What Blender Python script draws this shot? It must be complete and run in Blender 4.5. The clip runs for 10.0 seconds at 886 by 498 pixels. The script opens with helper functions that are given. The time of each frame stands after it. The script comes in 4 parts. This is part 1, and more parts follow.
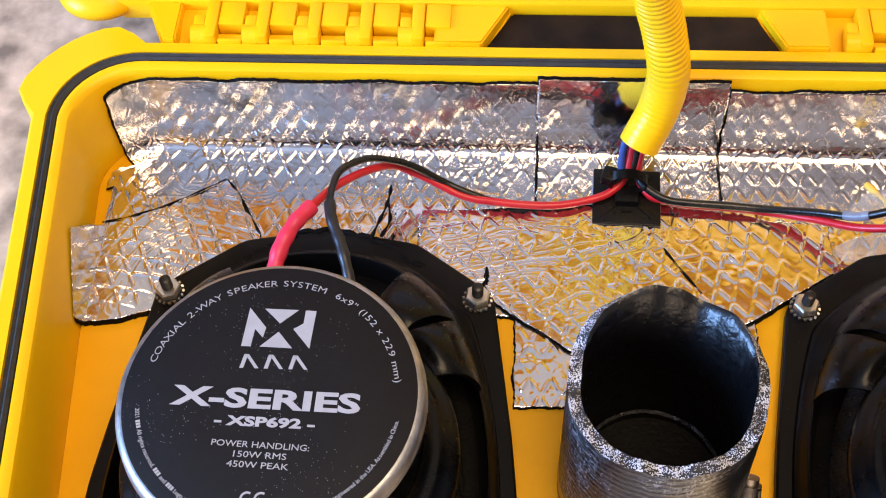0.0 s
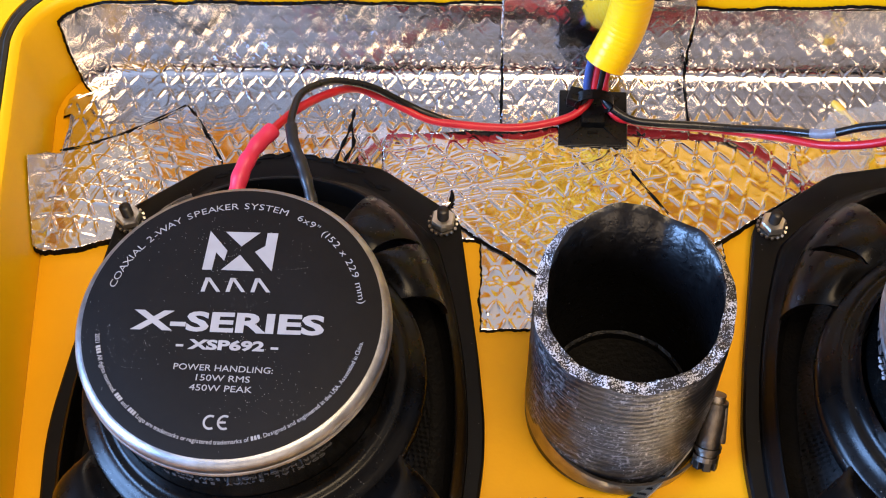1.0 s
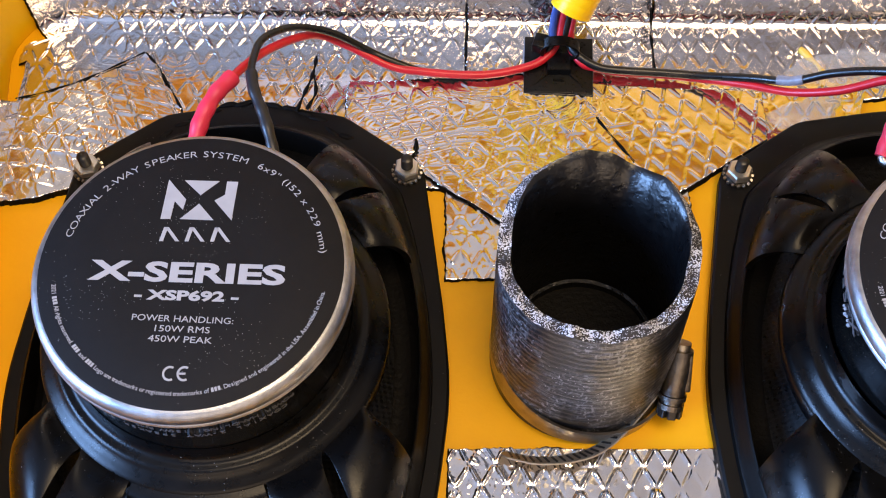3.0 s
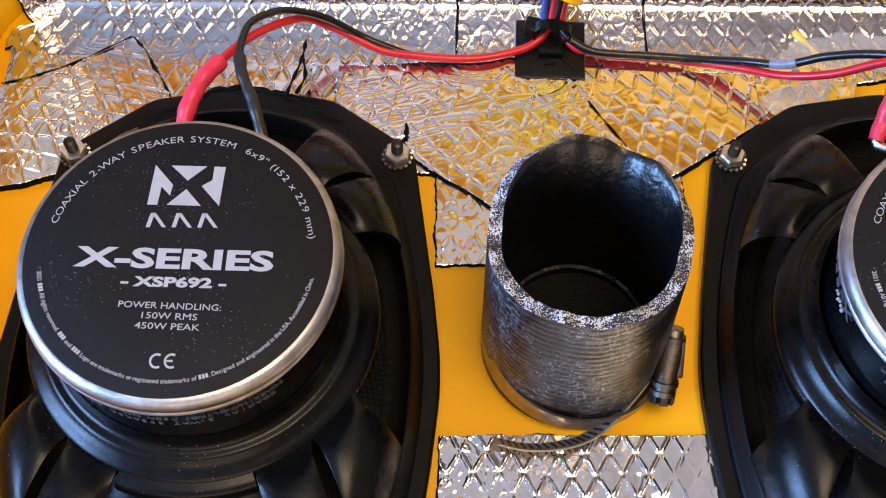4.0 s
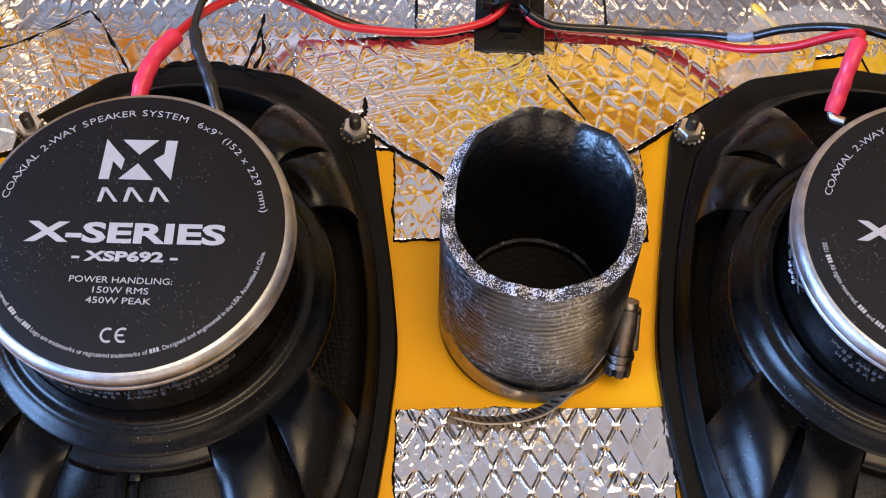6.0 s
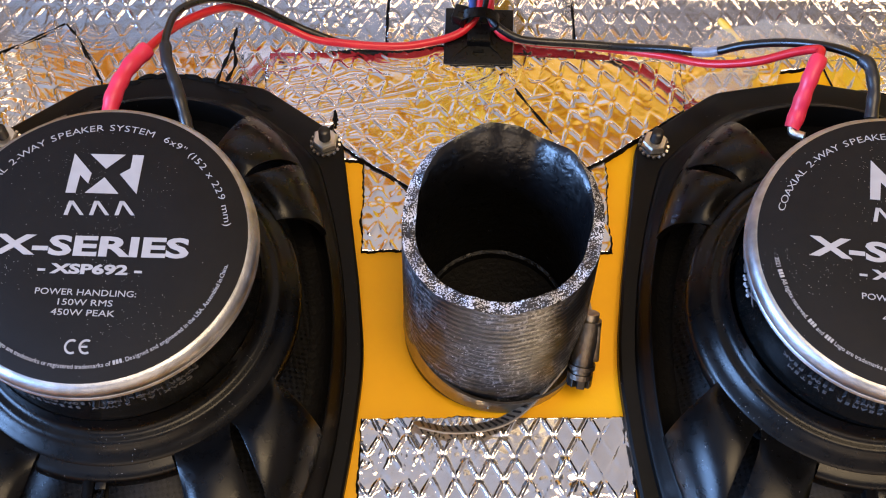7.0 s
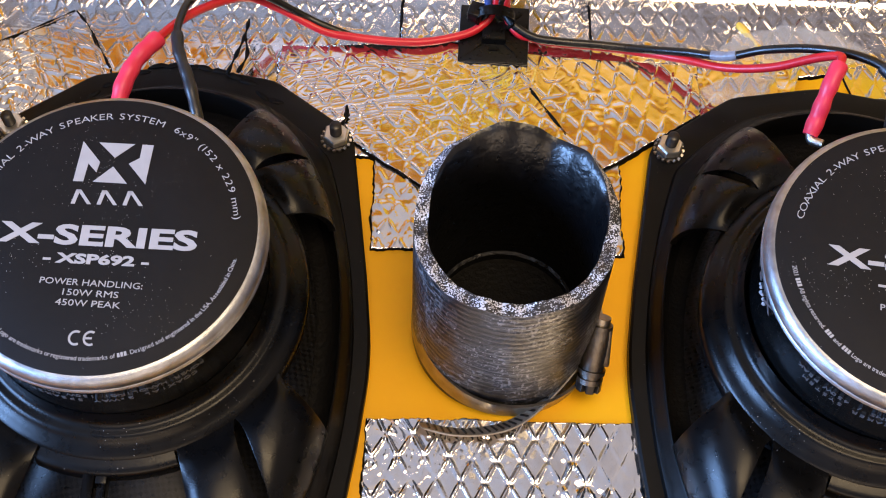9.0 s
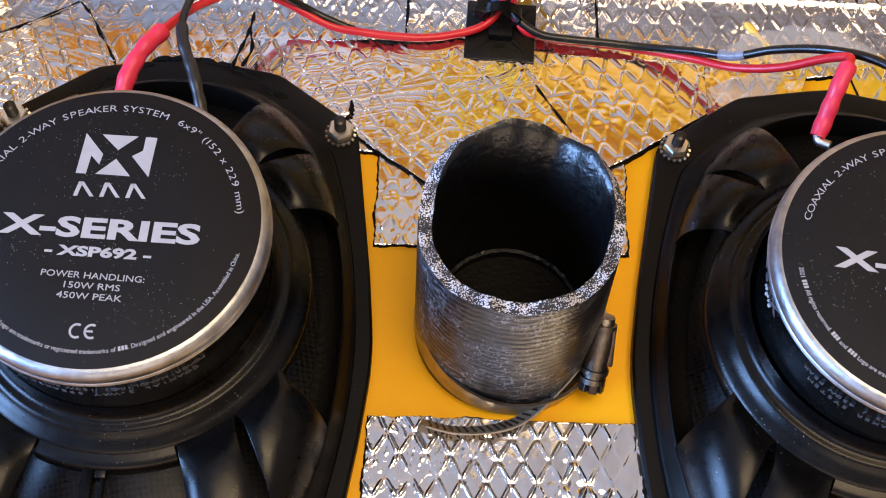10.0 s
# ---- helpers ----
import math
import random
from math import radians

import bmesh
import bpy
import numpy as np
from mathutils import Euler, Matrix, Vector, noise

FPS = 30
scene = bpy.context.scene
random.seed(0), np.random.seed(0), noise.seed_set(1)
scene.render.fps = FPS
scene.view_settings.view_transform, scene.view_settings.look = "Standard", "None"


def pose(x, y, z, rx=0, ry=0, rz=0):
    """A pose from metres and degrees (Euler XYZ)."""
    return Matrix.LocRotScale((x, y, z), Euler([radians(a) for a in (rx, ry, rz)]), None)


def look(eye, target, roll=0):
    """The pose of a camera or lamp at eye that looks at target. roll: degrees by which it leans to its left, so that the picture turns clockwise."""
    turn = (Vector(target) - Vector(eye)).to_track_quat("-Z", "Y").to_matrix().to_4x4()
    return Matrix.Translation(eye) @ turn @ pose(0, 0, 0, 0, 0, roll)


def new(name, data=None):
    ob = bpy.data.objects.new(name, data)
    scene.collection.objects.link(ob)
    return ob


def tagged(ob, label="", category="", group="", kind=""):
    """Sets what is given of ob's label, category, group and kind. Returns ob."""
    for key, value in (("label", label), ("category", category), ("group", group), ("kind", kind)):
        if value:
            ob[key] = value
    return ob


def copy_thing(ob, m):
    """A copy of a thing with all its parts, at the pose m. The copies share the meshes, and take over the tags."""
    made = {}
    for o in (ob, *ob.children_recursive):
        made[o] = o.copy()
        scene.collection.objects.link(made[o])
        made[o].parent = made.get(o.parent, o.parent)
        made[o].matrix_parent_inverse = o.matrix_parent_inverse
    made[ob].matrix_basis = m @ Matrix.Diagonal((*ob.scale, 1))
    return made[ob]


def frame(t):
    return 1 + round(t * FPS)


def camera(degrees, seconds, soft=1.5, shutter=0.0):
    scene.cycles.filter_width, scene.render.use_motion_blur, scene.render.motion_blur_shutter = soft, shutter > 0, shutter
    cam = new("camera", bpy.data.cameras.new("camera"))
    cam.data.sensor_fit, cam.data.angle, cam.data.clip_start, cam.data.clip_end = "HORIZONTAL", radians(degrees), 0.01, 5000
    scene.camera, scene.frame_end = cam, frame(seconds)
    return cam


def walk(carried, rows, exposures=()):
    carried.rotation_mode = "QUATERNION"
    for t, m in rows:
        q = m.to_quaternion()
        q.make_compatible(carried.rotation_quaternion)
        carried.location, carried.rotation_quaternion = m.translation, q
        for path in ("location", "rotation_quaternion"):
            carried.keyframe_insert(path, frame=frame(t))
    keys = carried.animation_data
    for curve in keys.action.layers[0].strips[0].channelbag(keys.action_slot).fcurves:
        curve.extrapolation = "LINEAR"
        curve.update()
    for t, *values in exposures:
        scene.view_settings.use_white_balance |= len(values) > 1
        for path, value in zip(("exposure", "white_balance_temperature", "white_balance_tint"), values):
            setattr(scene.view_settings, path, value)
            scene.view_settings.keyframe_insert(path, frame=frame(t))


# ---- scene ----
cam = camera(38.47, 10.0, soft=1.1)
PATH = [
    (0, (-0.04421, -0.17350, 0.41948), (-0.06927, 0.04502, 0.08539), -4.099),
    (0.5, (-0.04160, -0.17468, 0.41475), (-0.06177, 0.03430, 0.07428), -3.865),
    (1, (-0.04181, -0.17602, 0.41140), (-0.05771, 0.02702, 0.06712), -3.128),
    (1.5, (-0.03946, -0.17541, 0.41037), (-0.05134, 0.02382, 0.06372), -2.245),
    (2, (-0.03965, -0.17610, 0.40901), (-0.04908, 0.02009, 0.06055), -1.737),
    (2.5, (-0.03998, -0.17544, 0.40764), (-0.04751, 0.01754, 0.05736), -1.325),
    (4, (-0.03870, -0.17287, 0.40296), (-0.04307, 0.01350, 0.04907), -0.714),
    (4.5, (-0.03712, -0.17188, 0.40099), (-0.04035, 0.01240, 0.04598), -0.461),
    (5, (-0.03702, -0.17178, 0.39967), (-0.03898, 0.01037, 0.04355), -0.194),
    (6.5, (-0.02290, -0.17533, 0.40610), (-0.02180, 0.00526, 0.04918), 0.525),
    (7, (-0.01748, -0.17414, 0.41012), (-0.01689, 0.00671, 0.05334), 0.565),
    (7.5, (-0.01601, -0.16954, 0.40892), (-0.01547, 0.01169, 0.05232), 0.869),
    (8, (-0.01936, -0.17021, 0.41008), (-0.01877, 0.01107, 0.05352), 1.207),
    (8.5, (-0.02157, -0.17274, 0.40641), (-0.02072, 0.00833, 0.04974), 1.629),
    (9, (-0.02157, -0.17158, 0.40446), (-0.02049, 0.00926, 0.04767), 2.209),
    (9.5, (-0.02534, -0.16942, 0.40435), (-0.02439, 0.01094, 0.04732), 2.637),
    (10, (-0.02263, -0.17053, 0.40208), (-0.02172, 0.00955, 0.04492), 2.888),
]
walk(cam, [(t, look(eye, target, roll)) for t, eye, target, roll in PATH])

# ---- light ----
world = bpy.data.worlds.new("room_air")
world.use_nodes = True
world.node_tree.nodes["Background"].inputs[0].default_value = (0.75, 0.72, 0.68, 1)
world.node_tree.nodes["Background"].inputs[1].default_value = 0.02
scene.world = world
scene.view_settings.exposure = -0.90


def area_lamp(name, eye, target, sx, sy, watts, colour):
    d = bpy.data.lights.new(name, "AREA")
    d.shape, d.size, d.size_y, d.energy, d.color = "RECTANGLE", sx, sy, watts, colour
    ob = new(name, d)
    ob.matrix_world = look(eye, target)
    return ob


area_lamp("west_window_daylight", (-1.97, -0.70, 0.85), (0.0, -0.70, 0.85), 1.10, 1.10, 300.0, (0.27, 0.50, 1.0))
area_lamp("south_window_daylight", (0.1, -1.97, 0.75), (0.1, 0.0, 0.75), 1.6, 0.8, 20.0, (1.0, 0.74, 0.50))
# Fill added to brighten the foil's reflections; no window is known here.
area_lamp("north_fill_light", (0.2, 1.97, 1.75), (0.2, 0.0, 1.75), 2.8, 1.2, 78.0, (1.0, 0.82, 0.64))
# Warm fill added overhead for the yellow plastic; no lamp is known there.
area_lamp("warm_overhead_fill", (0.45, -0.55, 2.36), (0.45, -0.55, 0.0), 1.4, 1.0, 92.0, (1.0, 0.73, 0.42))


# ---- materials ----
def material(name, colour, rough=0.5, metal=0.0, vary=0.12, scale=60.0, bump=0.0, bump_scale=400.0, coat=0.0, spec=0.5, rough_vary=0.1):
    m = bpy.data.materials.new(name)
    m.use_nodes = True
    nt = m.node_tree
    b = nt.nodes["Principled BSDF"]
    b.inputs["Metallic"].default_value = metal
    b.inputs["Coat Weight"].default_value = coat
    b.inputs["Coat Roughness"].default_value = 0.15
    b.inputs["Specular IOR Level"].default_value = spec
    tc = nt.nodes.new("ShaderNodeTexCoord")
    n1 = nt.nodes.new("ShaderNodeTexNoise")
    n1.inputs["Scale"].default_value, n1.inputs["Detail"].default_value = scale, 6.0
    nt.links.new(tc.outputs["Object"], n1.inputs["Vector"])
    ramp = nt.nodes.new("ShaderNodeValToRGB")
    lo = [max(0.0, c * (1 - vary)) for c in colour]
    hi = [min(1.0, c * (1 + vary)) for c in colour]
    ramp.color_ramp.elements[0].color, ramp.color_ramp.elements[0].position = (*lo, 1), 0.3
    ramp.color_ramp.elements[1].color, ramp.color_ramp.elements[1].position = (*hi, 1), 0.7
    nt.links.new(n1.outputs["Fac"], ramp.inputs["Fac"])
    nt.links.new(ramp.outputs["Color"], b.inputs["Base Color"])
    mr = nt.nodes.new("ShaderNodeMapRange")
    mr.inputs["To Min"].default_value, mr.inputs["To Max"].default_value = max(0.02, rough - rough_vary), min(1, rough + rough_vary)
    n3 = nt.nodes.new("ShaderNodeTexNoise")
    n3.inputs["Scale"].default_value, n3.inputs["Detail"].default_value = scale * 4, 4.0
    nt.links.new(tc.outputs["Object"], n3.inputs["Vector"])
    nt.links.new(n3.outputs["Fac"], mr.inputs["Value"])
    nt.links.new(mr.outputs["Result"], b.inputs["Roughness"])
    if bump:
        n2 = nt.nodes.new("ShaderNodeTexNoise")
        n2.inputs["Scale"].default_value, n2.inputs["Detail"].default_value = bump_scale, 5.0
        nt.links.new(tc.outputs["Object"], n2.inputs["Vector"])
        bp = nt.nodes.new("ShaderNodeBump")
        bp.inputs["Strength"].default_value, bp.inputs["Distance"].default_value = bump, 0.001
        nt.links.new(n2.outputs["Fac"], bp.inputs["Height"])
        nt.links.new(bp.outputs["Normal"], b.inputs["Normal"])
    return m


def dusty(m, amount=0.5, scale=900.0, colour=(0.38, 0.37, 0.36)):
    """Small pale specks of dust over a material."""
    nt = m.node_tree
    b = nt.nodes["Principled BSDF"]
    old = b.inputs["Base Color"].links[0].from_socket
    tc = nt.nodes.new("ShaderNodeTexCoord")
    v = nt.nodes.new("ShaderNodeTexVoronoi")
    v.inputs["Scale"].default_value = scale
    nt.links.new(tc.outputs["Object"], v.inputs["Vector"])
    small = nt.nodes.new("ShaderNodeMath")
    small.operation, small.inputs[1].default_value = "LESS_THAN", 0.15
    nt.links.new(v.outputs["Distance"], small.inputs[0])
    n = nt.nodes.new("ShaderNodeTexNoise")
    n.inputs["Scale"].default_value, n.inputs["Detail"].default_value = 45.0, 3.0
    nt.links.new(tc.outputs["Object"], n.inputs["Vector"])
    patch = nt.nodes.new("ShaderNodeMapRange")
    patch.inputs["From Min"].default_value, patch.inputs["From Max"].default_value, patch.inputs["To Max"].default_value = 0.5, 0.75, amount
    nt.links.new(n.outputs["Fac"], patch.inputs["Value"])
    pick = nt.nodes.new("ShaderNodeSeparateColor")
    nt.links.new(v.outputs["Color"], pick.inputs["Color"])
    keep = nt.nodes.new("ShaderNodeMath")
    keep.operation = "LESS_THAN"
    nt.links.new(pick.outputs["Red"], keep.inputs[0])
    nt.links.new(patch.outputs["Result"], keep.inputs[1])
    f = nt.nodes.new("ShaderNodeMath")
    f.operation = "MULTIPLY"
    nt.links.new(small.outputs[0], f.inputs[0])
    nt.links.new(keep.outputs[0], f.inputs[1])
    mix = nt.nodes.new("ShaderNodeMix")
    mix.data_type = "RGBA"
    nt.links.new(f.outputs[0], mix.inputs["Factor"])
    nt.links.new(old, mix.inputs["A"])
    mix.inputs["B"].default_value = (*colour, 1)
    nt.links.new(mix.outputs["Result"], b.inputs["Base Color"])
    return m


YELLOW = material("yellow_case_plastic", (0.90, 0.51, 0.004), 0.36, 0, 0.05, 30, 0.08, 900, spec=0.22)
# Case yellow made deeper and redder: shade and bounced colour in the base.
SHADED_YELLOW = material("shaded_yellow_plastic", (0.78, 0.39, 0.004), 0.40, 0, 0.06, 25, 0.06, 700, spec=0.25)
FOIL = material("aluminium_foil", (0.76, 0.735, 0.72), 0.13, 1.0, 0.05, 80, 0.05, 350, rough_vary=0.05)
BUTYL = material("black_butyl", (0.002, 0.0018, 0.0018), 0.6, 0, 0.3, 300, 0.5, 600, spec=0.10)
PAINT = dusty(material("black_basket_paint", (0.0018, 0.0018, 0.002), 0.29, 0, 0.2, 60, 0.04, 1500, spec=0.22), 0.25, 1300)
FLANGE = dusty(material("black_flange_paint", (0.003, 0.0027, 0.0025), 0.42, 0, 0.2, 60, 0.05, 1500, spec=0.14), 0.12, 1700)
LABEL = dusty(material("black_label_film", (0.0050, 0.0045, 0.0048), 0.6, 0, 0.15, 120, 0.08, 2500, spec=0.2), 0.55, 1700, (0.5, 0.49, 0.48))
INK = material("pale_grey_print", (0.36, 0.355, 0.37), 0.55, 0, 0.06, 200)
STEEL = material("zinc_plated_steel", (0.66, 0.64, 0.60), 0.36, 1.0, 0.08, 200, 0.1, 900)
PLATE = material("satin_zinc_plate", (0.42, 0.43, 0.45), 0.40, 1.0, 0.3, 150, 0.15, 1600)
DULLSTEEL = material("worn_clamp_steel", (0.36, 0.32, 0.27), 0.36, 1.0, 0.2, 200, 0.15, 900)
TAILSTEEL = material("dull_band_steel", (0.42, 0.39, 0.34), 0.50, 1.0, 0.15, 250, 0.15, 900)
HOUSING = material("dark_clamp_steel", (0.15, 0.135, 0.12), 0.38, 1.0, 0.3, 250, 0.2, 900)
BOLT = material("dark_bolt_steel", (0.045, 0.042, 0.04), 0.35, 0.9, 0.2, 300)
BLACKPLASTIC = material("black_nylon", (0.004, 0.0035, 0.003), 0.30, 0, 0.2, 200, 0.05, 900, spec=0.25)
RED = material("red_wire_vinyl", (0.55, 0.012, 0.02), 0.33, 0, 0.1, 100)
BLACKWIRE = material("black_wire_vinyl", (0.006, 0.0055, 0.005), 0.3, 0, 0.2, 100)
REDSHRINK = material("red_heat_shrink", (0.70, 0.03, 0.075), 0.42, 0, 0.08, 120, 0.1, 500)
BLACKSHRINK = material("black_heat_shrink", (0.013, 0.013, 0.015), 0.38, 0, 0.2, 120, 0.1, 500)
BLUEWIRE = material("blue_wire_vinyl", (0.03, 0.06, 0.22), 0.35, 0, 0.1, 100)
CONDUIT = material("yellow_conduit_plastic", (0.90, 0.52, 0.003), 0.34, 0, 0.04, 60, spec=0.28)
GASKET = material("black_foam_gasket", (0.02, 0.02, 0.02), 0.7, 0, 0.3, 300, 0.4, 700)
RUBBER = material("black_silicone_hose", (0.008, 0.008, 0.009), 0.36, 0, 0.25, 120, 0.12, 900, spec=0.4)
GLUE = material("dried_clear_glue", (0.70, 0.68, 0.64), 0.35, 0, 0.1, 80, 0.4, 200)
GLUEYELLOW = material("amber_glue", (0.75, 0.48, 0.06), 0.35, 0, 0.1, 80, 0.4, 200)
LID_GREY = material("grey_lid_reflection", (0.58, 0.565, 0.57), 0.8, 0, 0.15, 60, 0.3, 500)
FOAM = material("grey_foam_tape", (0.35, 0.36, 0.42), 0.8, 0, 0.2, 500, 0.4, 800)
TAPE = material("clear_tape", (0.40, 0.42, 0.50), 0.25, 0, 0.15, 300, 0.5, 300)
WALLPAINT = material("brown_wall_paint", (0.30, 0.25, 0.20), 0.85, 0, 0.04, 6, 0.1, 200)
CEILING = material("grey_ceiling_paint", (0.48, 0.465, 0.44), 0.9, 0, 0.03, 6, 0.1, 200)
GREYSTONE = material("brown_grey_stone", (0.40, 0.31, 0.235), 0.6, 0, 0.6, 55, 0.3, 120)


def cone_weave():
    m = material("woven_cone_fibre", (0.016, 0.016, 0.017), 0.30, 0, 0.2, 200, spec=0.35)
    nt = m.node_tree
    tc = nt.nodes.new("ShaderNodeTexCoord")
    mp = nt.nodes.new("ShaderNodeMapping")
    mp.inputs["Rotation"].default_value = (0, 0, 0.6)
    mp.inputs["Scale"].default_value = (1, 1, 0)
    mp.inputs["Location"].default_value = (0, 0, 0.0001)
    nt.links.new(tc.outputs["Object"], mp.inputs["Vector"])
    ch = nt.nodes.new("ShaderNodeTexChecker")
    ch.inputs["Scale"].default_value = 800.0
    ch.inputs["Color1"].default_value, ch.inputs["Color2"].default_value = (0.0008, 0.0008, 0.0008, 1), (0.009, 0.009, 0.010, 1)
    nt.links.new(mp.outputs["Vector"], ch.inputs["Vector"])
    b = nt.nodes["Principled BSDF"]
    nt.links.new(ch.outputs["Color"], b.inputs["Base Color"])
    bp = nt.nodes.new("ShaderNodeBump")
    bp.inputs["Strength"].default_value, bp.inputs["Distance"].default_value = 0.8, 0.0006
    nt.links.new(ch.outputs["Fac"], bp.inputs["Height"])
    nt.links.new(bp.outputs["Normal"], b.inputs["Normal"])
    return m


def speckled_rim():
    """Cut edge of a fabric-reinforced hose: white thread ends in black rubber."""
    m = material("cut_hose_edge", (0.012, 0.012, 0.014), 0.5, 0, 0.2, 120, 0.5, 800)
    nt = m.node_tree
    b = nt.nodes["Principled BSDF"]
    old = b.inputs["Base Color"].links[0].from_socket
    tc = nt.nodes.new("ShaderNodeTexCoord")
    v = nt.nodes.new("ShaderNodeTexVoronoi")
    v.inputs["Scale"].default_value = 2000.0
    nt.links.new(tc.outputs["Object"], v.inputs["Vector"])
    n = nt.nodes.new("ShaderNodeTexNoise")
    n.inputs["Scale"].default_value, n.inputs["Detail"].default_value = 260.0, 4.0
    nt.links.new(tc.outputs["Object"], n.inputs["Vector"])
    lim = nt.nodes.new("ShaderNodeMapRange")
    lim.inputs["From Min"].default_value, lim.inputs["From Max"].default_value = 0.35, 0.65
    lim.inputs["To Min"].default_value, lim.inputs["To Max"].default_value = 0.24, 0.60
    nt.links.new(n.outputs["Fac"], lim.inputs["Value"])
    lt = nt.nodes.new("ShaderNodeMath")
    lt.operation = "LESS_THAN"
    nt.links.new(v.outputs["Distance"], lt.inputs[0])
    nt.links.new(lim.outputs["Result"], lt.inputs[1])
    mix = nt.nodes.new("ShaderNodeMix")
    mix.data_type = "RGBA"
    nt.links.new(lt.outputs[0], mix.inputs["Factor"])
    nt.links.new(old, mix.inputs["A"])
    mix.inputs["B"].default_value = (0.55, 0.57, 0.64, 1)
    nt.links.new(mix.outputs["Result"], b.inputs["Base Color"])
    return m


def scuffs_and_sheen(m):
    """Pale fabric-weave scuffs and dust on the hose's outside, with weave sheen painted in."""
    nt = m.node_tree
    b = nt.nodes["Principled BSDF"]
    old = b.inputs["Base Color"].links[0].from_socket
    tc = nt.nodes.new("ShaderNodeTexCoord")
    masks = []
    for stretch, scale, lo, hi in (((0.5, 0.5, 8), 420.0, 0.55, 0.64), ((2.0, 2.0, 1.2), 420.0, 0.55, 0.65), ((1, 1, 0.8), 60.0, 0.42, 0.58)):
        mp = nt.nodes.new("ShaderNodeMapping")
        mp.inputs["Scale"].default_value = stretch
        nt.links.new(tc.outputs["Object"], mp.inputs["Vector"])
        n = nt.nodes.new("ShaderNodeTexNoise")
        n.inputs["Scale"].default_value, n.inputs["Detail"].default_value = scale, 3.0
        nt.links.new(mp.outputs["Vector"], n.inputs["Vector"])
        r = nt.nodes.new("ShaderNodeMapRange")
        r.inputs["From Min"].default_value, r.inputs["From Max"].default_value = lo, hi
        nt.links.new(n.outputs["Fac"], r.inputs["Value"])
        masks.append(r)
    add = nt.nodes.new("ShaderNodeMath")
    add.operation, add.use_clamp = "ADD", True
    nt.links.new(masks[0].outputs["Result"], add.inputs[0])
    nt.links.new(masks[1].outputs["Result"], add.inputs[1])
    f = nt.nodes.new("ShaderNodeMath")
    f.operation = "MULTIPLY"
    nt.links.new(add.outputs[0], f.inputs[0])
    nt.links.new(masks[2].outputs["Result"], f.inputs[1])
    mix = nt.nodes.new("ShaderNodeMix")
    mix.data_type = "RGBA"
    nt.links.new(f.outputs[0], mix.inputs["Factor"])
    nt.links.new(old, mix.inputs["A"])
    mix.inputs["B"].default_value = (0.19, 0.19, 0.20, 1)
    nt.links.new(mix.outputs["Result"], b.inputs["Base Color"])
    return m


dusty(scuffs_and_sheen(RUBBER), 1.0, 800, (0.45, 0.45, 0.47))
CONE = cone_weave()
CUT = speckled_rim()


# ---- mesh helpers ----
def part(name, bm, mat, parent=None, label="", smooth=True):
    me = bpy.data.meshes.new(name)
    bmesh.ops.recalc_face_normals(bm, faces=bm.faces)
    bm.to_mesh(me)
    bm.free()
    for m in (mat if isinstance(mat, (list, tuple)) else [mat]):
        me.materials.append(m)
    for p in me.polygons:
        p.use_smooth = smooth
    ob = new(name, me)
    if smooth:
        me.set_sharp_from_angle(angle=radians(40))
    if parent:
        ob.parent = parent
    if label:
        ob["label"] = label
    return ob


def thing(name, label, category, group="", kind=""):
    return tagged(new(name), label, category, group, kind)


def add_faces(bm, verts, faces, mat=0):
    vs = [bm.verts.new(v) for v in verts]
    for f in faces:
        try:
            bm.faces.new([vs[i] for i in f]).material_index = mat
        except ValueError:
            pass
    return vs


def box(bm, x0, x1, y0, y1, z0, z1, m=None, bevel=0.0, mat=0):
    r = bmesh.ops.create_cube(bm, size=1.0)
    vs = r["verts"]
    bmesh.ops.scale(bm, verts=vs, vec=(x1 - x0, y1 - y0, z1 - z0))
    bmesh.ops.translate(bm, verts=vs, vec=((x0 + x1) / 2, (y0 + y1) / 2, (z0 + z1) / 2))
    if m is not None:
        bmesh.ops.transform(bm, matrix=m, verts=vs)
    for f in {f for v in vs for f in v.link_faces}:
        f.material_index = mat
    if bevel:
        bmesh.ops.bevel(bm, geom=list({e for v in vs for e in v.link_edges}), offset=bevel, segments=2, affect="EDGES", profile=0.5)
    return bm


def revolve(bm, profile, n=96, cx=0.0, cy=0.0, closed=False, mats=None, m=None):
    """profile: (r, z) pairs."""
    rings = []
    for r, z in profile:
        ring = []
        for k in range(n):
            a = 2 * math.pi * k / n
            p = Vector((cx + r * math.cos(a), cy + r * math.sin(a), z))
            ring.append(bm.verts.new(m @ p if m is not None else p))
        rings.append(ring)
    pairs = list(zip(rings, rings[1:])) + ([(rings[-1], rings[0])] if closed else [])
    for j, (a, b) in enumerate(pairs):
        for k in range(n):
            f = bm.faces.new((a[k], a[(k + 1) % n], b[(k + 1) % n], b[k]))
            if mats:
                f.material_index = mats[j]
    return rings


def ring_mesh(bm, loops, closed=False, mats=None):
    """Joins closed outlines of equal length, one after another."""
    rings = [[bm.verts.new(p) for p in l] for l in loops]
    n = len(rings[0])
    pairs = list(zip(rings, rings[1:])) + ([(rings[-1], rings[0])] if closed else [])
    for j, (a, b) in enumerate(pairs):
        for k in range(n):
            f = bm.faces.new((a[k], a[(k + 1) % n], b[(k + 1) % n], b[k]))
            if mats:
                f.material_index = mats[j]
    return rings


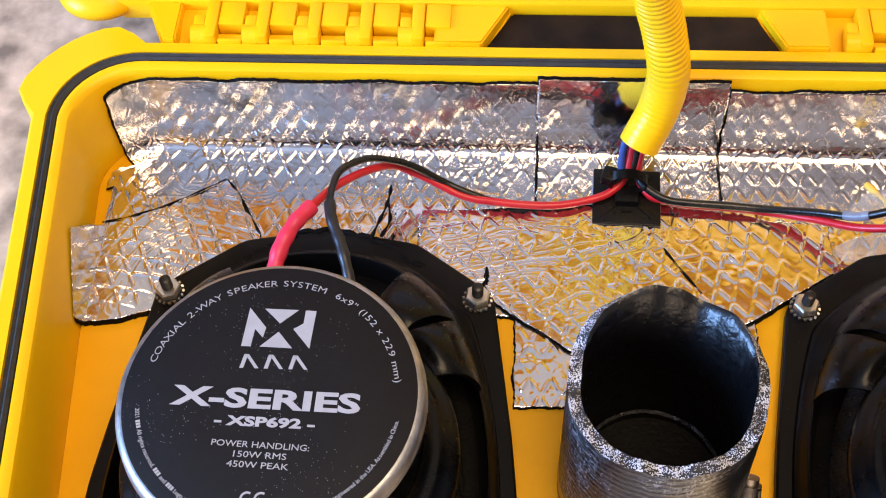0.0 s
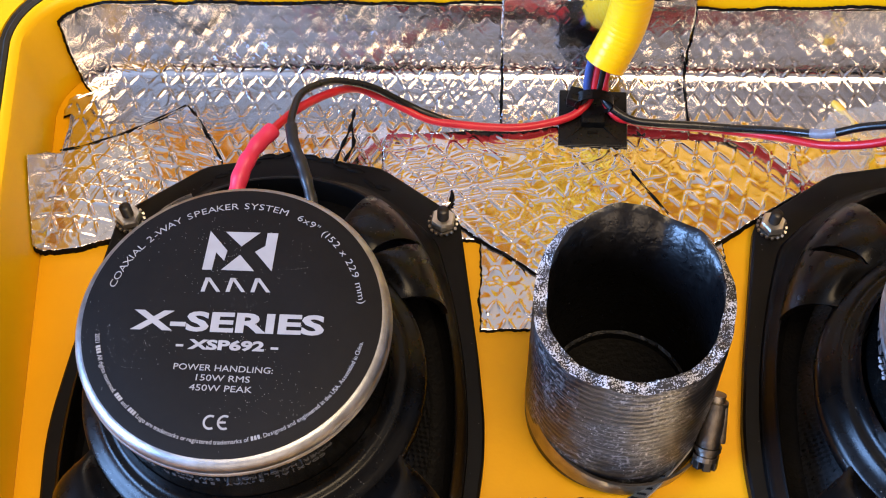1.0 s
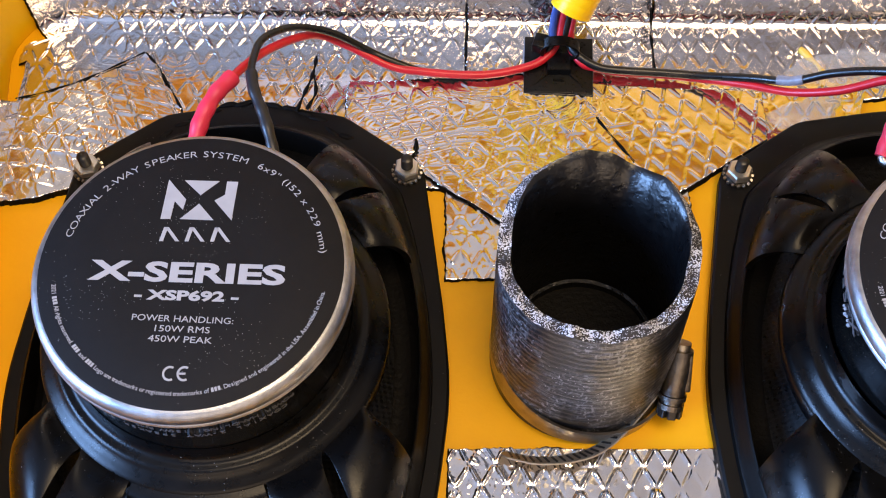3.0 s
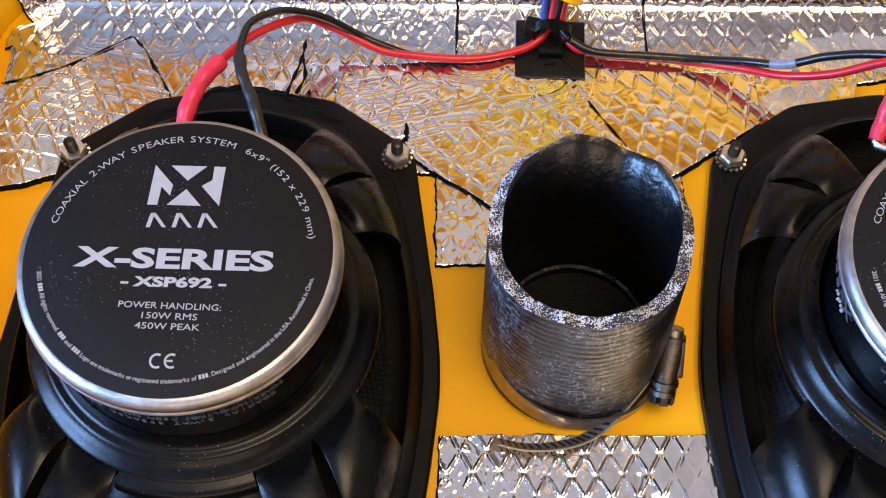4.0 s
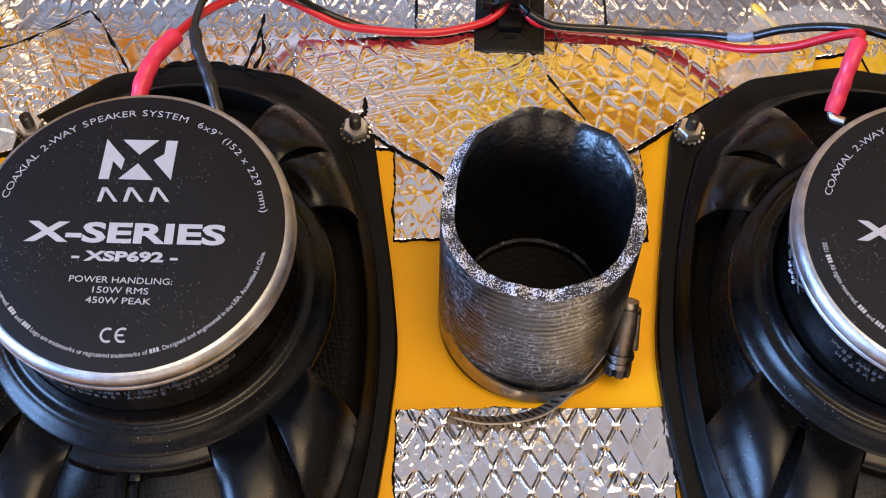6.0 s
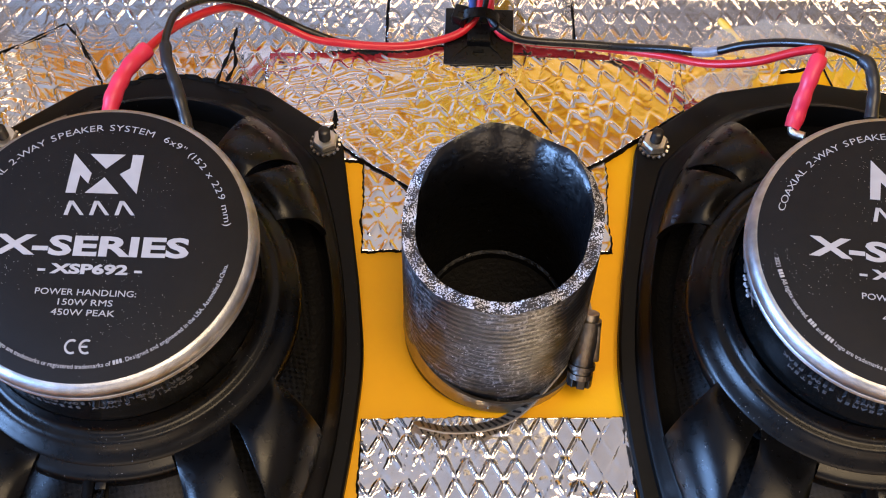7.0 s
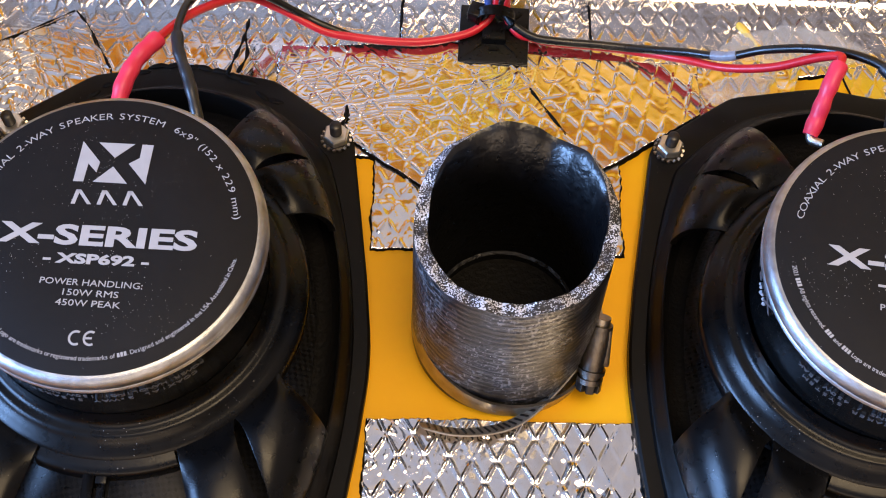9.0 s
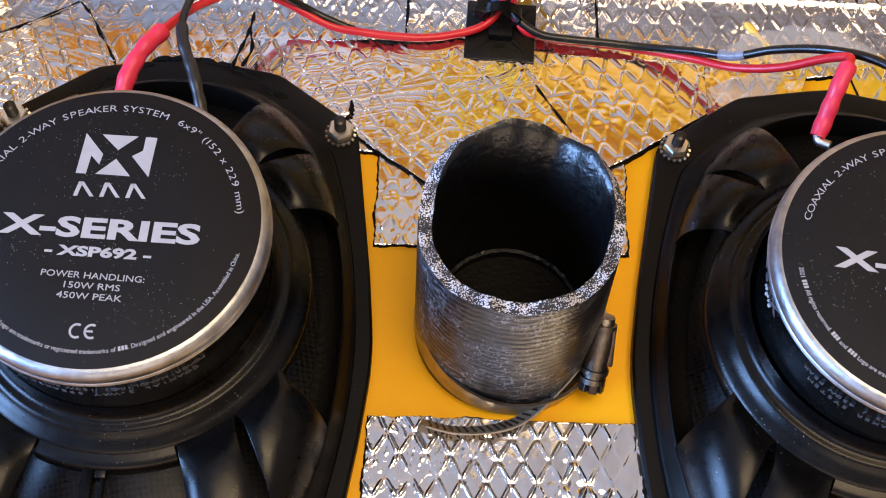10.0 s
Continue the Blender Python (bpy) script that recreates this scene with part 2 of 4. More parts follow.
def spline(points, n):
    """Smooth points through control points (Catmull-Rom)."""
    P = [Vector(p) for p in points]
    P = [2 * P[0] - P[1]] + P + [2 * P[-1] - P[-2]]
    out = []
    seg = len(P) - 3
    for k in range(n):
        t = k / (n - 1) * seg
        i = min(int(t), seg - 1)
        u = t - i
        a, b, c, d = P[i:i + 4]
        out.append(0.5 * ((2 * b) + (c - a) * u + (2 * a - 5 * b + 4 * c - d) * u * u + (3 * b - a - 3 * c + d) * u ** 3))
    return out


def tube(bm, points, radius, n=120, sides=16, cap=True):
    """A round tube along a smooth path; radius: a number or a function of the length along it."""
    path = spline(points, n)
    side = Vector((0.3, 0.2, 1)).normalized()
    rings, length = [], 0.0
    for k, p in enumerate(path):
        d = (path[min(k + 1, n - 1)] - path[max(k - 1, 0)]).normalized()
        side = (side - d * side.dot(d)).normalized()
        up = d.cross(side)
        if k:
            length += (p - path[k - 1]).length
        r = radius(length) if callable(radius) else radius
        rings.append([bm.verts.new(p + (side * math.cos(2 * math.pi * j / sides) + up * math.sin(2 * math.pi * j / sides)) * r) for j in range(sides)])
    for a, b in zip(rings, rings[1:]):
        for j in range(sides):
            bm.faces.new((a[j], a[(j + 1) % sides], b[(j + 1) % sides], b[j]))
    if cap:
        bm.faces.new(rings[0])
        bm.faces.new(rings[-1])
    return bm


def rounded_rect(cx, cy, hx, hy, r, z, n=12, bump=0.0):
    out = []
    for q, (sx, sy) in enumerate(((1, 1), (-1, 1), (-1, -1), (1, -1))):
        for k in range(n + 1):
            a = math.pi / 2 * (q + k / n)
            w = bump * min(1.0, 1.8 * math.sin(math.pi * k / n))
            out.append(Vector((cx + sx * (hx - r) + (r + w) * math.cos(a), cy + sy * (hy - r) + (r + w) * math.sin(a), z)))
    return out


# ---- room ----
def room():
    bm = bmesh.new()
    box(bm, -2, 2, -2, 2, -0.15, -0.05)
    tagged(part("floor", bm, GREYSTONE, smooth=False), "mottled brown-grey stone surface under the case", "floor", kind="structure")
    # Unseen walls and ceiling, added and toned for what foil and paint reflect.
    for nm, b in (("wall_north", (-2, 2, 2, 2.1)), ("wall_east", (2, 2.1, -2, 2)), ("wall_south", (-2, 2, -2.1, -2)), ("wall_west", (-2.1, -2, -2, 2))):
        bm = bmesh.new()
        box(bm, *b, -0.05, 2.4)
        tagged(part(nm, bm, WALLPAINT, smooth=False), "plain brown room wall out of view, toned for reflections", "wall", kind="structure")
    bm = bmesh.new()
    box(bm, -2, 2, -2, 2, 2.4, 2.5)
    tagged(part("ceiling", bm, CEILING, smooth=False), "plain grey ceiling out of view, toned for reflections", "ceiling", kind="structure")


room()

# ---- yellow case ----
CX, CY = -0.0012, 0.0035
RIM = 0.045


def toe(loop):
    """Pulls the case's west side inwards towards the front, to fit the camera's view."""
    for p in loop:
        p.x += 0.1 * max(0.0, 0.116 - p.y) * min(1.0, max(0.0, (-0.1 - p.x) / 0.08))
    return loop


def hard_case():
    case = thing("equipment_case", "open yellow hard plastic case lined with silver foil", "case")
    bm = bmesh.new()
    n = 12
    o = lambda d, z, r, bump=0.0: toe(rounded_rect(CX, CY, 0.2185 + d, 0.149 + d, r - 0.008, z, n, bump))
    ring_mesh(bm, [o(0, 0, 0.034), o(0, RIM - 0.003, 0.034), o(0.0008, RIM - 0.001, 0.034), o(0.003, RIM, 0.036),
                   o(0.0045, RIM, 0.037), o(0.0048, RIM - 0.003, 0.037), o(0.0092, RIM - 0.003, 0.041), o(0.0095, RIM, 0.041),
                   o(0.0142, RIM, 0.045, 0.011), o(0.0155, RIM - 0.0015, 0.046, 0.011), o(0.0155, RIM - 0.010, 0.046, 0.011), o(0.010, RIM - 0.012, 0.042), o(0.006, -0.04, 0.04)])
    part("shell", bm, YELLOW, case)
    bm = bmesh.new()
    ring_mesh(bm, [o(0.0051, RIM - 0.0028, 0.037), o(0.0053, RIM - 0.0004, 0.0373), o(0.0066, RIM + 0.0004, 0.038), o(0.0076, RIM - 0.0005, 0.039), o(0.0086, RIM + 0.0002, 0.040), o(0.0089, RIM - 0.0028, 0.0405)])
    part("gasket", bm, GASKET, case, "black rubber sealing gasket")
    bm = bmesh.new()
    ring_mesh(bm, [toe(rounded_rect(CX, CY, 0.2184, 0.1489, 0.026, z, n)) for z in (0.0, -0.004)])
    bm.faces.new([v for v in bm.verts if v.co.z > -0.001])
    part("baffle_panel", bm, SHADED_YELLOW, case, "flat yellow plastic baffle panel", smooth=False)
    # hinges: a strip with barrels, arms and pocketed webs
    pitch = 0.0208
    for first, count, low, high in ((-0.1786, 5, (-0.1905, -0.0613), (-0.2000, -0.0506)), (0.0788, 6, (0.0551, 0.2050), (0.0459, 0.2100))):
        bm = bmesh.new()
        vs = [(low[0], 0.1665, RIM - 0.005), (low[1], 0.1665, RIM - 0.005), (high[1], 0.1880, RIM - 0.002), (high[0], 0.1880, RIM - 0.002)]
        add_faces(bm, vs + [(x, y, z - 0.006) for x, y, z in vs], [(0, 1, 2, 3), (7, 6, 5, 4), (0, 4, 5, 1), (1, 5, 6, 2), (2, 6, 7, 3), (3, 7, 4, 0)])
        hinge = part("hinge", bm, YELLOW, case, "yellow moulded plastic hinge")
        # cheeks beside the knuckles
        for xa, xb, ya, yb in ((low[0] + 0.001, first - 0.0060, high[0] + 0.001, first - 0.0060), (first + count * pitch - 0.0065, low[1] - 0.001, first + count * pitch - 0.0065, high[1] - 0.001)):
            bm = bmesh.new()
            q = [(xa, 0.1670), (xb, 0.1670), (yb, 0.1875), (ya, 0.1875)]
            add_faces(bm, [(x, y, RIM - 0.006) for x, y in q] + [(x, y, RIM + 0.0022) for x, y in q], [(3, 2, 1, 0), (4, 5, 6, 7), (0, 1, 5, 4), (1, 2, 6, 5), (2, 3, 7, 6), (3, 0, 4, 7)])
            bmesh.ops.bevel(bm, geom=bm.edges[:], offset=0.0008, segments=2, affect="EDGES")
            part("cheek", bm, YELLOW, hinge)
        for k in range(count):
            x = first + k * pitch
            bm = bmesh.new()
            tube(bm, [(x, 0.1716, RIM - 0.0006), (x + 0.0060, 0.1716, RIM - 0.0006)], 0.0047, 6, 22)
            box(bm, x + 0.0050, x + 0.0102, 0.1672, 0.1868, RIM - 0.006, RIM + 0.0040, bevel=0.0010)
            box(bm, x + 0.0004, x + 0.0052, 0.1715, 0.1795, RIM - 0.006, RIM + 0.0036, bevel=0.0010)
            part("knuckle", bm, YELLOW, hinge)
            bm = bmesh.new()
            box(bm, x + 0.0104, x + 0.0206, 0.1742, 0.1868, RIM - 0.006, RIM + 0.0033, bevel=0.0007)
            box(bm, x + 0.0110, x + 0.0206, 0.1668, 0.1684, RIM - 0.006, RIM + 0.0016, bevel=0.0004)
            part("web", bm, YELLOW, hinge)
            bm = bmesh.new()
            box(bm, x + 0.0102, x + 0.0208, 0.1704, 0.1728, RIM - 0.005, RIM - 0.0008, bevel=0.0005)
            part("pin_cover", bm, YELLOW, hinge)
    # Dark brown slab in place of the shaded gap between the hinges.
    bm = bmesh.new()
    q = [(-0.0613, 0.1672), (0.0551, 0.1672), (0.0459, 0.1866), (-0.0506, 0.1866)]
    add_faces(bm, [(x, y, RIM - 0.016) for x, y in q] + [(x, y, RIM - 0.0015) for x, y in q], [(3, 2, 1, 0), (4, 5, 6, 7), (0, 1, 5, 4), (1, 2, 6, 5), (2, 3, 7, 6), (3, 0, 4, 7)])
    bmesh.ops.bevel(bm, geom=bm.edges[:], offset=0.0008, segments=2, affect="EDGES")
    part("hinge_gap_shade", bm, material("gap_shade_brown", (0.014, 0.007, 0.003), 0.8, 0, 0.6, 90, 0.3, 400, spec=0.2), case, "dark brown slab standing in for the shaded gap between the hinges")
    bm = bmesh.new()
    box(bm, -0.212, 0.212, 0.1868, 0.1990, RIM - 0.008, RIM + 0.0034, bevel=0.0015)
    part("lid_edge", bm, YELLOW, case)
    bm = bmesh.new()
    bmesh.ops.create_uvsphere(bm, u_segments=32, v_segments=16, radius=1.0, matrix=Matrix.Translation((-0.2215, 0.1975, RIM - 0.002)) @ Matrix.Diagonal((0.0180, 0.0160, 0.0080, 1)))
    part("corner_bumper", bm, YELLOW, case, "rounded yellow corner bumper of the lid")
    # upright lid behind the hinges
    up = Vector((0, 0.18, 0.9837))
    back = Vector((0, 0.9837, -0.18))
    base = Vector((0, 0.1985, RIM + 0.003))

    def lid_loop(d, depth, r):
        return [base + Vector((p.x, 0, 0)) + up * p.y + back * depth for p in rounded_rect(CX, 0.158, 0.2185 + d, 0.149 + d, r, 0, n)]

    bm = bmesh.new()
    rings = ring_mesh(bm, [lid_loop(0.009, 0.030, 0.04), lid_loop(0.009, 0, 0.04), lid_loop(0.004, -0.001, 0.036), lid_loop(0.003, 0.002, 0.036), lid_loop(0.0, 0.002, 0.034), lid_loop(-0.001, 0.045, 0.034)])
    bm.faces.new(rings[-1])
    lid = part("lid", bm, SHADED_YELLOW, case, "upright open yellow plastic lid")
    # Unseen grey sheets added low in the lid for the foil to mirror
    bm = bmesh.new()
    m = Matrix((Vector((1, 0, 0)), up, back)).transposed().to_4x4()
    m.translation = base
    box(bm, -0.190, -0.020, 0.030, 0.200, 0.036, 0.043, m=m, bevel=0.002)
    box(bm, -0.0195, 0.190, 0.030, 0.138, 0.036, 0.043, m=m, bevel=0.002)
    part("lid_reflection_sheets", bm, LID_GREY, lid, "unseen grey sheets inside the lid, added for the foil's reflections")


hard_case()


# ---- foil ----
def lattice_noise(x, y, seed):
    rng = np.random.RandomState(seed)
    t = rng.rand(256, 256)
    xi, yi = np.floor(x).astype(int), np.floor(y).astype(int)
    fx, fy = x - xi, y - yi
    fx, fy = fx * fx * (3 - 2 * fx), fy * fy * (3 - 2 * fy)
    g = lambda a, b: t[a % 256, b % 256]
    return (g(xi, yi) * (1 - fx) + g(xi + 1, yi) * fx) * (1 - fy) + (g(xi, yi + 1) * (1 - fx) + g(xi + 1, yi + 1) * fx) * fy


def emboss(x, y, angle, seed, deep=1.0, flat=1.0):
    """Height of pressed diamond ribs, dented cells and creases."""
    c, s = math.cos(angle), math.sin(angle)
    u, v = c * x + s * y, -s * x + c * y
    wu, wv = lattice_noise(u * 45, v * 45, seed + 1) - 0.5, lattice_noise(u * 45, v * 45, seed + 2) - 0.5
    u, v = u + 0.0016 * wu, v + 0.0016 * wv
    a, b = u / 0.0082 + v / 0.0148, u / 0.0082 - v / 0.0148
    ca, cb = np.floor(a).astype(int), np.floor(b).astype(int)
    fa, fb = a - ca, b - cb
    rng = np.random.RandomState(seed)
    t1, t2, t3 = rng.rand(128, 128) - 0.5, rng.rand(128, 128) - 0.5, rng.rand(128, 128)
    rib = lambda f: np.exp(-(np.minimum(f, 1 - f) / 0.062) ** 2)
    lens = lambda f: np.clip(1.9 * np.sin(np.pi * f) - 0.45 + 1.2 * (1 - flat), 0, 1)
    worn = np.clip(1.9 * lattice_noise(u * 120, v * 120, seed + 3) - 0.10 + 0.7 * (1 - flat), 0.12, 1)
    h = 0.00050 * np.maximum(rib(fa) * lens(fb), rib(fb) * lens(fa)) * worn
    h += 0.00030 * ((fa - 0.5) * t1[ca % 128, cb % 128] + (fb - 0.5) * t2[ca % 128, cb % 128])
    h += 0.00022 * (t3[ca % 128, cb % 128] - 0.3) * np.sin(np.pi * fa) * np.sin(np.pi * fb)
    h += 0.0007 * flat * (lattice_noise(u * 34, v * 34, seed + 4) - 0.5)
    dent = lattice_noise(u * 90, v * 90, seed + 6)
    h += 0.0005 * np.clip(dent - 0.68, 0, 1) * (lattice_noise(u * 420, v * 420, seed + 5) - 0.5) * 4
    crease = lattice_noise(u * 150 + 40 * wu, v * 150, seed + 7)
    h += 0.00022 * np.clip(1 - np.abs(2 * crease - 1) * 2.6, 0, 1) ** 2 * np.clip(2 * lattice_noise(u * 30, v * 30, seed + 8) - 0.6, 0, 1)
    h += 0.00003 * np.abs(lattice_noise(u * 520, v * 420, seed + 12) - 0.5) * 2
    return h * deep


BEND = 0.1455


def fold(s):
    """The panel, a rounded bend and the case's back wall, along one length s: y, z and the normal."""
    r = 0.006
    arc = r * math.pi / 2
    a = np.clip((s - BEND) / arc, 0, 1) * math.pi / 2
    y = np.minimum(s, BEND) + r * np.sin(a)
    z = r * (1 - np.cos(a)) + np.maximum(s - BEND - arc, 0)
    return y, z, -np.sin(a), np.cos(a)


def foil_sheet(name, label, x0, x1, low, high, base, angle, seed, deep=1.0, left_skew=0.0, right_skew=0.0, ragged=0.0006, flat=1.0):
    step = 0.00045
    nx, ny = max(4, int((x1 - x0) / step)), max(4, int(max(abs(high((x0 + x1) / 2) - low((x0 + x1) / 2)), 0.02) / step))
    U, V = np.meshgrid(np.linspace(0, 1, nx), np.linspace(0, 1, ny))
    X0 = x0 + (x1 - x0) * U
    LO = np.array([low(q) for q in X0[0]])[None, :].repeat(ny, 0)
    HI = np.array([high(q) for q in X0[0]])[None, :].repeat(ny, 0)
    S = LO + (HI - LO) * V
    X = X0 + left_skew * (1 - U) * (1 - V) + right_skew * U * (1 - V)
    edge = lambda q, k: ragged * (lattice_noise(q * 900, q * 0 + k, seed + 9) - 0.5) + 2.5 * ragged * (lattice_noise(q * 110, q * 0 + k, seed + 9) - 0.5)
    X = X + (U < 0.001) * edge(S, 3) + (U > 0.999) * edge(S, 5)
    S = S + (V < 0.001) * edge(X0, 7) + (V > 0.999) * edge(X0, 11)
    h = base + emboss(X, S, angle, seed, deep, flat) * (1.0 - 0.84 * np.clip((S - BEND - 0.008) / 0.008, 0, 1))

    def place(h):
        y, z, ny_, nz_ = fold(S)
        x = X.copy()
        y, z = y + ny_ * h, z + nz_ * h
        # round the case's corners
        r, xc, yc = 0.026, 0.1930, CY + 0.123
        for side in (-1, 1):
            d = np.maximum(side * X - xc, 0)
            th = np.minimum(d / r, math.pi / 2)
            t = (CY + 0.149) - y
            w = np.clip((S - (BEND - 0.012)) / 0.012, 0, 1)
            w = w * w * (3 - 2 * w) * (d > 0)
            xr, yr = side * (xc + (r - t) * np.sin(th)), yc + (r - t) * np.cos(th)
            x, y = x + (xr - x) * w, y + (yr - y) * w
            # up the side walls
            over = np.maximum(side * x - 0.2115, 0) * (S < BEND - 0.02)
            x = np.where(over > 0, side * (0.2115 + 0.12 * over), x)
            z = z + over * over / (over + 0.003)
        return np.stack([x, y, z], -1).reshape(-1, 3)

    verts, lower = place(h), place(h * 0 + 0.0002)
    idx = np.arange(nx * ny).reshape(ny, nx)
    faces = np.stack([idx[:-1, :-1], idx[:-1, 1:], idx[1:, 1:], idx[1:, :-1]], -1).reshape(-1, 4)
    loop = np.concatenate([idx[0, :-1], idx[:-1, -1], idx[-1, :0:-1], idx[:0:-1, 0]])
    k = np.arange(len(loop))
    skirt_v = lower[loop]
    mid = verts.mean(0)
    d = (verts[loop] - mid)
    d /= np.linalg.norm(d, axis=1)[:, None] + 1e-9
    skirt_v = skirt_v + d * 0.0006
    n0 = len(verts)
    skirt = np.stack([loop, n0 + k, n0 + (k + 1) % len(loop), loop[(k + 1) % len(loop)]], -1)
    me = bpy.data.meshes.new(name)
    me.from_pydata(np.concatenate([verts, skirt_v]).tolist(), [], np.concatenate([faces, skirt]).tolist())
    me.materials.append(FOIL)
    me.materials.append(BUTYL)
    for i, p in enumerate(me.polygons):
        p.material_index = 0 if i < len(faces) else 1
        p.use_smooth = True
    ob = new(name, me)
    return tagged(ob, label, "foil sheet", "foil lining")


def ramp_line(*pts):
    def f(x):
        for (xa, ya), (xb, yb) in zip(pts, pts[1:]):
            if x <= xb:
                return ya + (yb - ya) * max(0, (x - xa) / (xb - xa))
        return pts[-1][1]
    return f


WT = BEND + 0.0034
foil_sheet("foil_sheet", "embossed silver foil lining folded up the back wall", -0.2140, -0.0396, ramp_line((-0.2140, 0.104), (-0.17, 0.098), (-0.15, 0.085), (-0.05, 0.07)),
           ramp_line((-0.2140, WT + 0.0385), (-0.20, WT + 0.041), (-0.04, WT + 0.042)), 0.0014, 0.0, 11, left_skew=-0.002)
foil_sheet("foil_sheet", "embossed silver foil patch overlapping the case rim", -0.0390, 0.0340, lambda x: 0.095, ramp_line((-0.039, WT + 0.046), (0.034, WT + 0.045)), 0.0015, 0.0, 23)
foil_sheet("foil_sheet", "embossed silver foil lining with glue residue on it", 0.0346, 0.2165, ramp_line((0.034, 0.085), (0.092, 0.088), (0.110, 0.099), (0.114, 0.112), (0.131, 0.1135), (0.134, 0.103), (0.17, 0.10), (0.2165, 0.09)),
           ramp_line((0.034, WT + 0.0395), (0.2165, WT + 0.041)), 0.0014, 0.0, 37)
foil_sheet("foil_sheet", "slanted silver foil strip with black cut edges", -0.2400, -0.1485, ramp_line((-0.2400, 0.060), (-0.2135, 0.063), (-0.20, 0.066), (-0.17, 0.074), (-0.1485, 0.098)),
           ramp_line((-0.2400, 0.0880), (-0.2135, 0.1075), (-0.203, 0.1105), (-0.186, 0.1180), (-0.1655, 0.1305), (-0.160, 0.124), (-0.1485, 0.104)), 0.0030, 0.9, 41, left_skew=0.018)
foil_sheet("foil_sheet", "rectangular silver foil piece behind the hose", -0.0462, 0.0436, lambda x: 0.0322, lambda x: 0.085, 0.0014, 0.0, 53, deep=1.0)
foil_sheet("foil_sheet", "silver foil flap with a pointed lower edge", -0.085, 0.075, ramp_line((-0.085, 0.085), (-0.0557, 0.076), (-0.0341, 0.0605), (-0.018, 0.050), (0.018, 0.053), (0.0346, 0.0651), (0.0574, 0.0801), (0.075, 0.092)),
           ramp_line((-0.085, 0.117), (-0.02, 0.121), (0.02, 0.116), (0.075, 0.114)), 0.0034, 0.25, 67)
foil_sheet("foil_sheet", "bright silver foil piece between the two speakers", -0.0442, 0.0468, lambda x: -0.142, lambda x: -0.0312 + 0.008 * (x + 0.044) / 0.09 * 0.15, 0.0014, 0.0, 71, deep=1.6, flat=0.8)


# ---- speakers ----
def superellipse(a, b, n, cx, cy, phi):
    c, s = math.cos(phi), math.sin(phi)
    return Vector((cx + a * math.copysign(abs(c) ** (2 / n), c), cy + b * math.copysign(abs(s) ** (2 / n), s), 0))


FC = -0.0085   # the flange's centre below the magnet's


def flange_outline(grow, z, count=180):
    """Oval plate with four bolt ears: the furthest reach of its arcs, direction by direction."""
    out = []
    discs = [(sx * 0.0588, sy * 0.0852, 0.0066) for sx in (1, -1) for sy in (1, -1)] + [(sx * 0.029, sy * 0.0995, 0.0125) for sx in (1, -1) for sy in (1, -1)] + [(0, sy * 0.1045, 0.0125) for sy in (1, -1)]
    for k in range(count):
        a = 2 * math.pi * k / count
        d = Vector((math.cos(a), math.sin(a)))
        reach = math.sqrt((0.0757 * d.x) ** 2 + (0.0960 * d.y) ** 2)
        for ex, ey, er in discs:
            reach = max(reach, ex * d.x + ey * d.y + er)
        out.append((a, reach + grow))
    # outline of the convex shape with that reach
    loop = []
    for k in range(count):
        a0, r0 = out[k]
        a1, r1 = out[(k + 1) % count]
        da = 2 * math.pi / count
        t = (r1 - r0 * math.cos(da)) / math.sin(da)
        loop.append(Vector((r0 * math.cos(a0) - t * math.sin(a0), FC + r0 * math.sin(a0) + t * math.cos(a0), z)))
    return loop


def resample(loop, angles, cy):
    """Points of a convex outline, in the given directions from (0, cy)."""
    out = []
    n = len(loop)
    for a in angles:
        d = Vector((math.cos(a), math.sin(a)))
        best = None
        for k in range(n):
            p, q = loop[k], loop[(k + 1) % n]
            e = Vector((q.x - p.x, q.y - p.y))
            den = d.x * e.y - d.y * e.x
            if abs(den) < 1e-12:
                continue
            px, py = p.x, p.y - cy
            t = (px * e.y - py * e.x) / den
            u = (px * d.y - py * d.x) / den
            if t > 0 and -1e-6 <= u <= 1 + 1e-6 and (best is None or t > best):
                best = t
        out.append(Vector((d.x * best, cy + d.y * best, loop[0].z)))
    return out


def letters(bm, text, size, x, y, z, stretch=1.0, align="CENTER", bold=0.0, turn=0.0, thick=0.00012, spacing=1.0):
    c = bpy.data.curves.new("writing", "FONT")
    c.body, c.size, c.align_x, c.offset, c.extrude, c.space_character = text, size, align, bold, thick, spacing
    c.resolution_u = 3
    ob = bpy.data.objects.new("writing", c)
    me = bpy.data.meshes.new_from_object(ob)
    m = Matrix.Translation((x, y, z)) @ Matrix.Rotation(turn, 4, "Z") @ Matrix.Diagonal((stretch, 1, 1, 1))
    me.transform(m)
    bm.from_mesh(me)
    bpy.data.objects.remove(ob)
    bpy.data.curves.remove(c)
    bpy.data.meshes.remove(me)


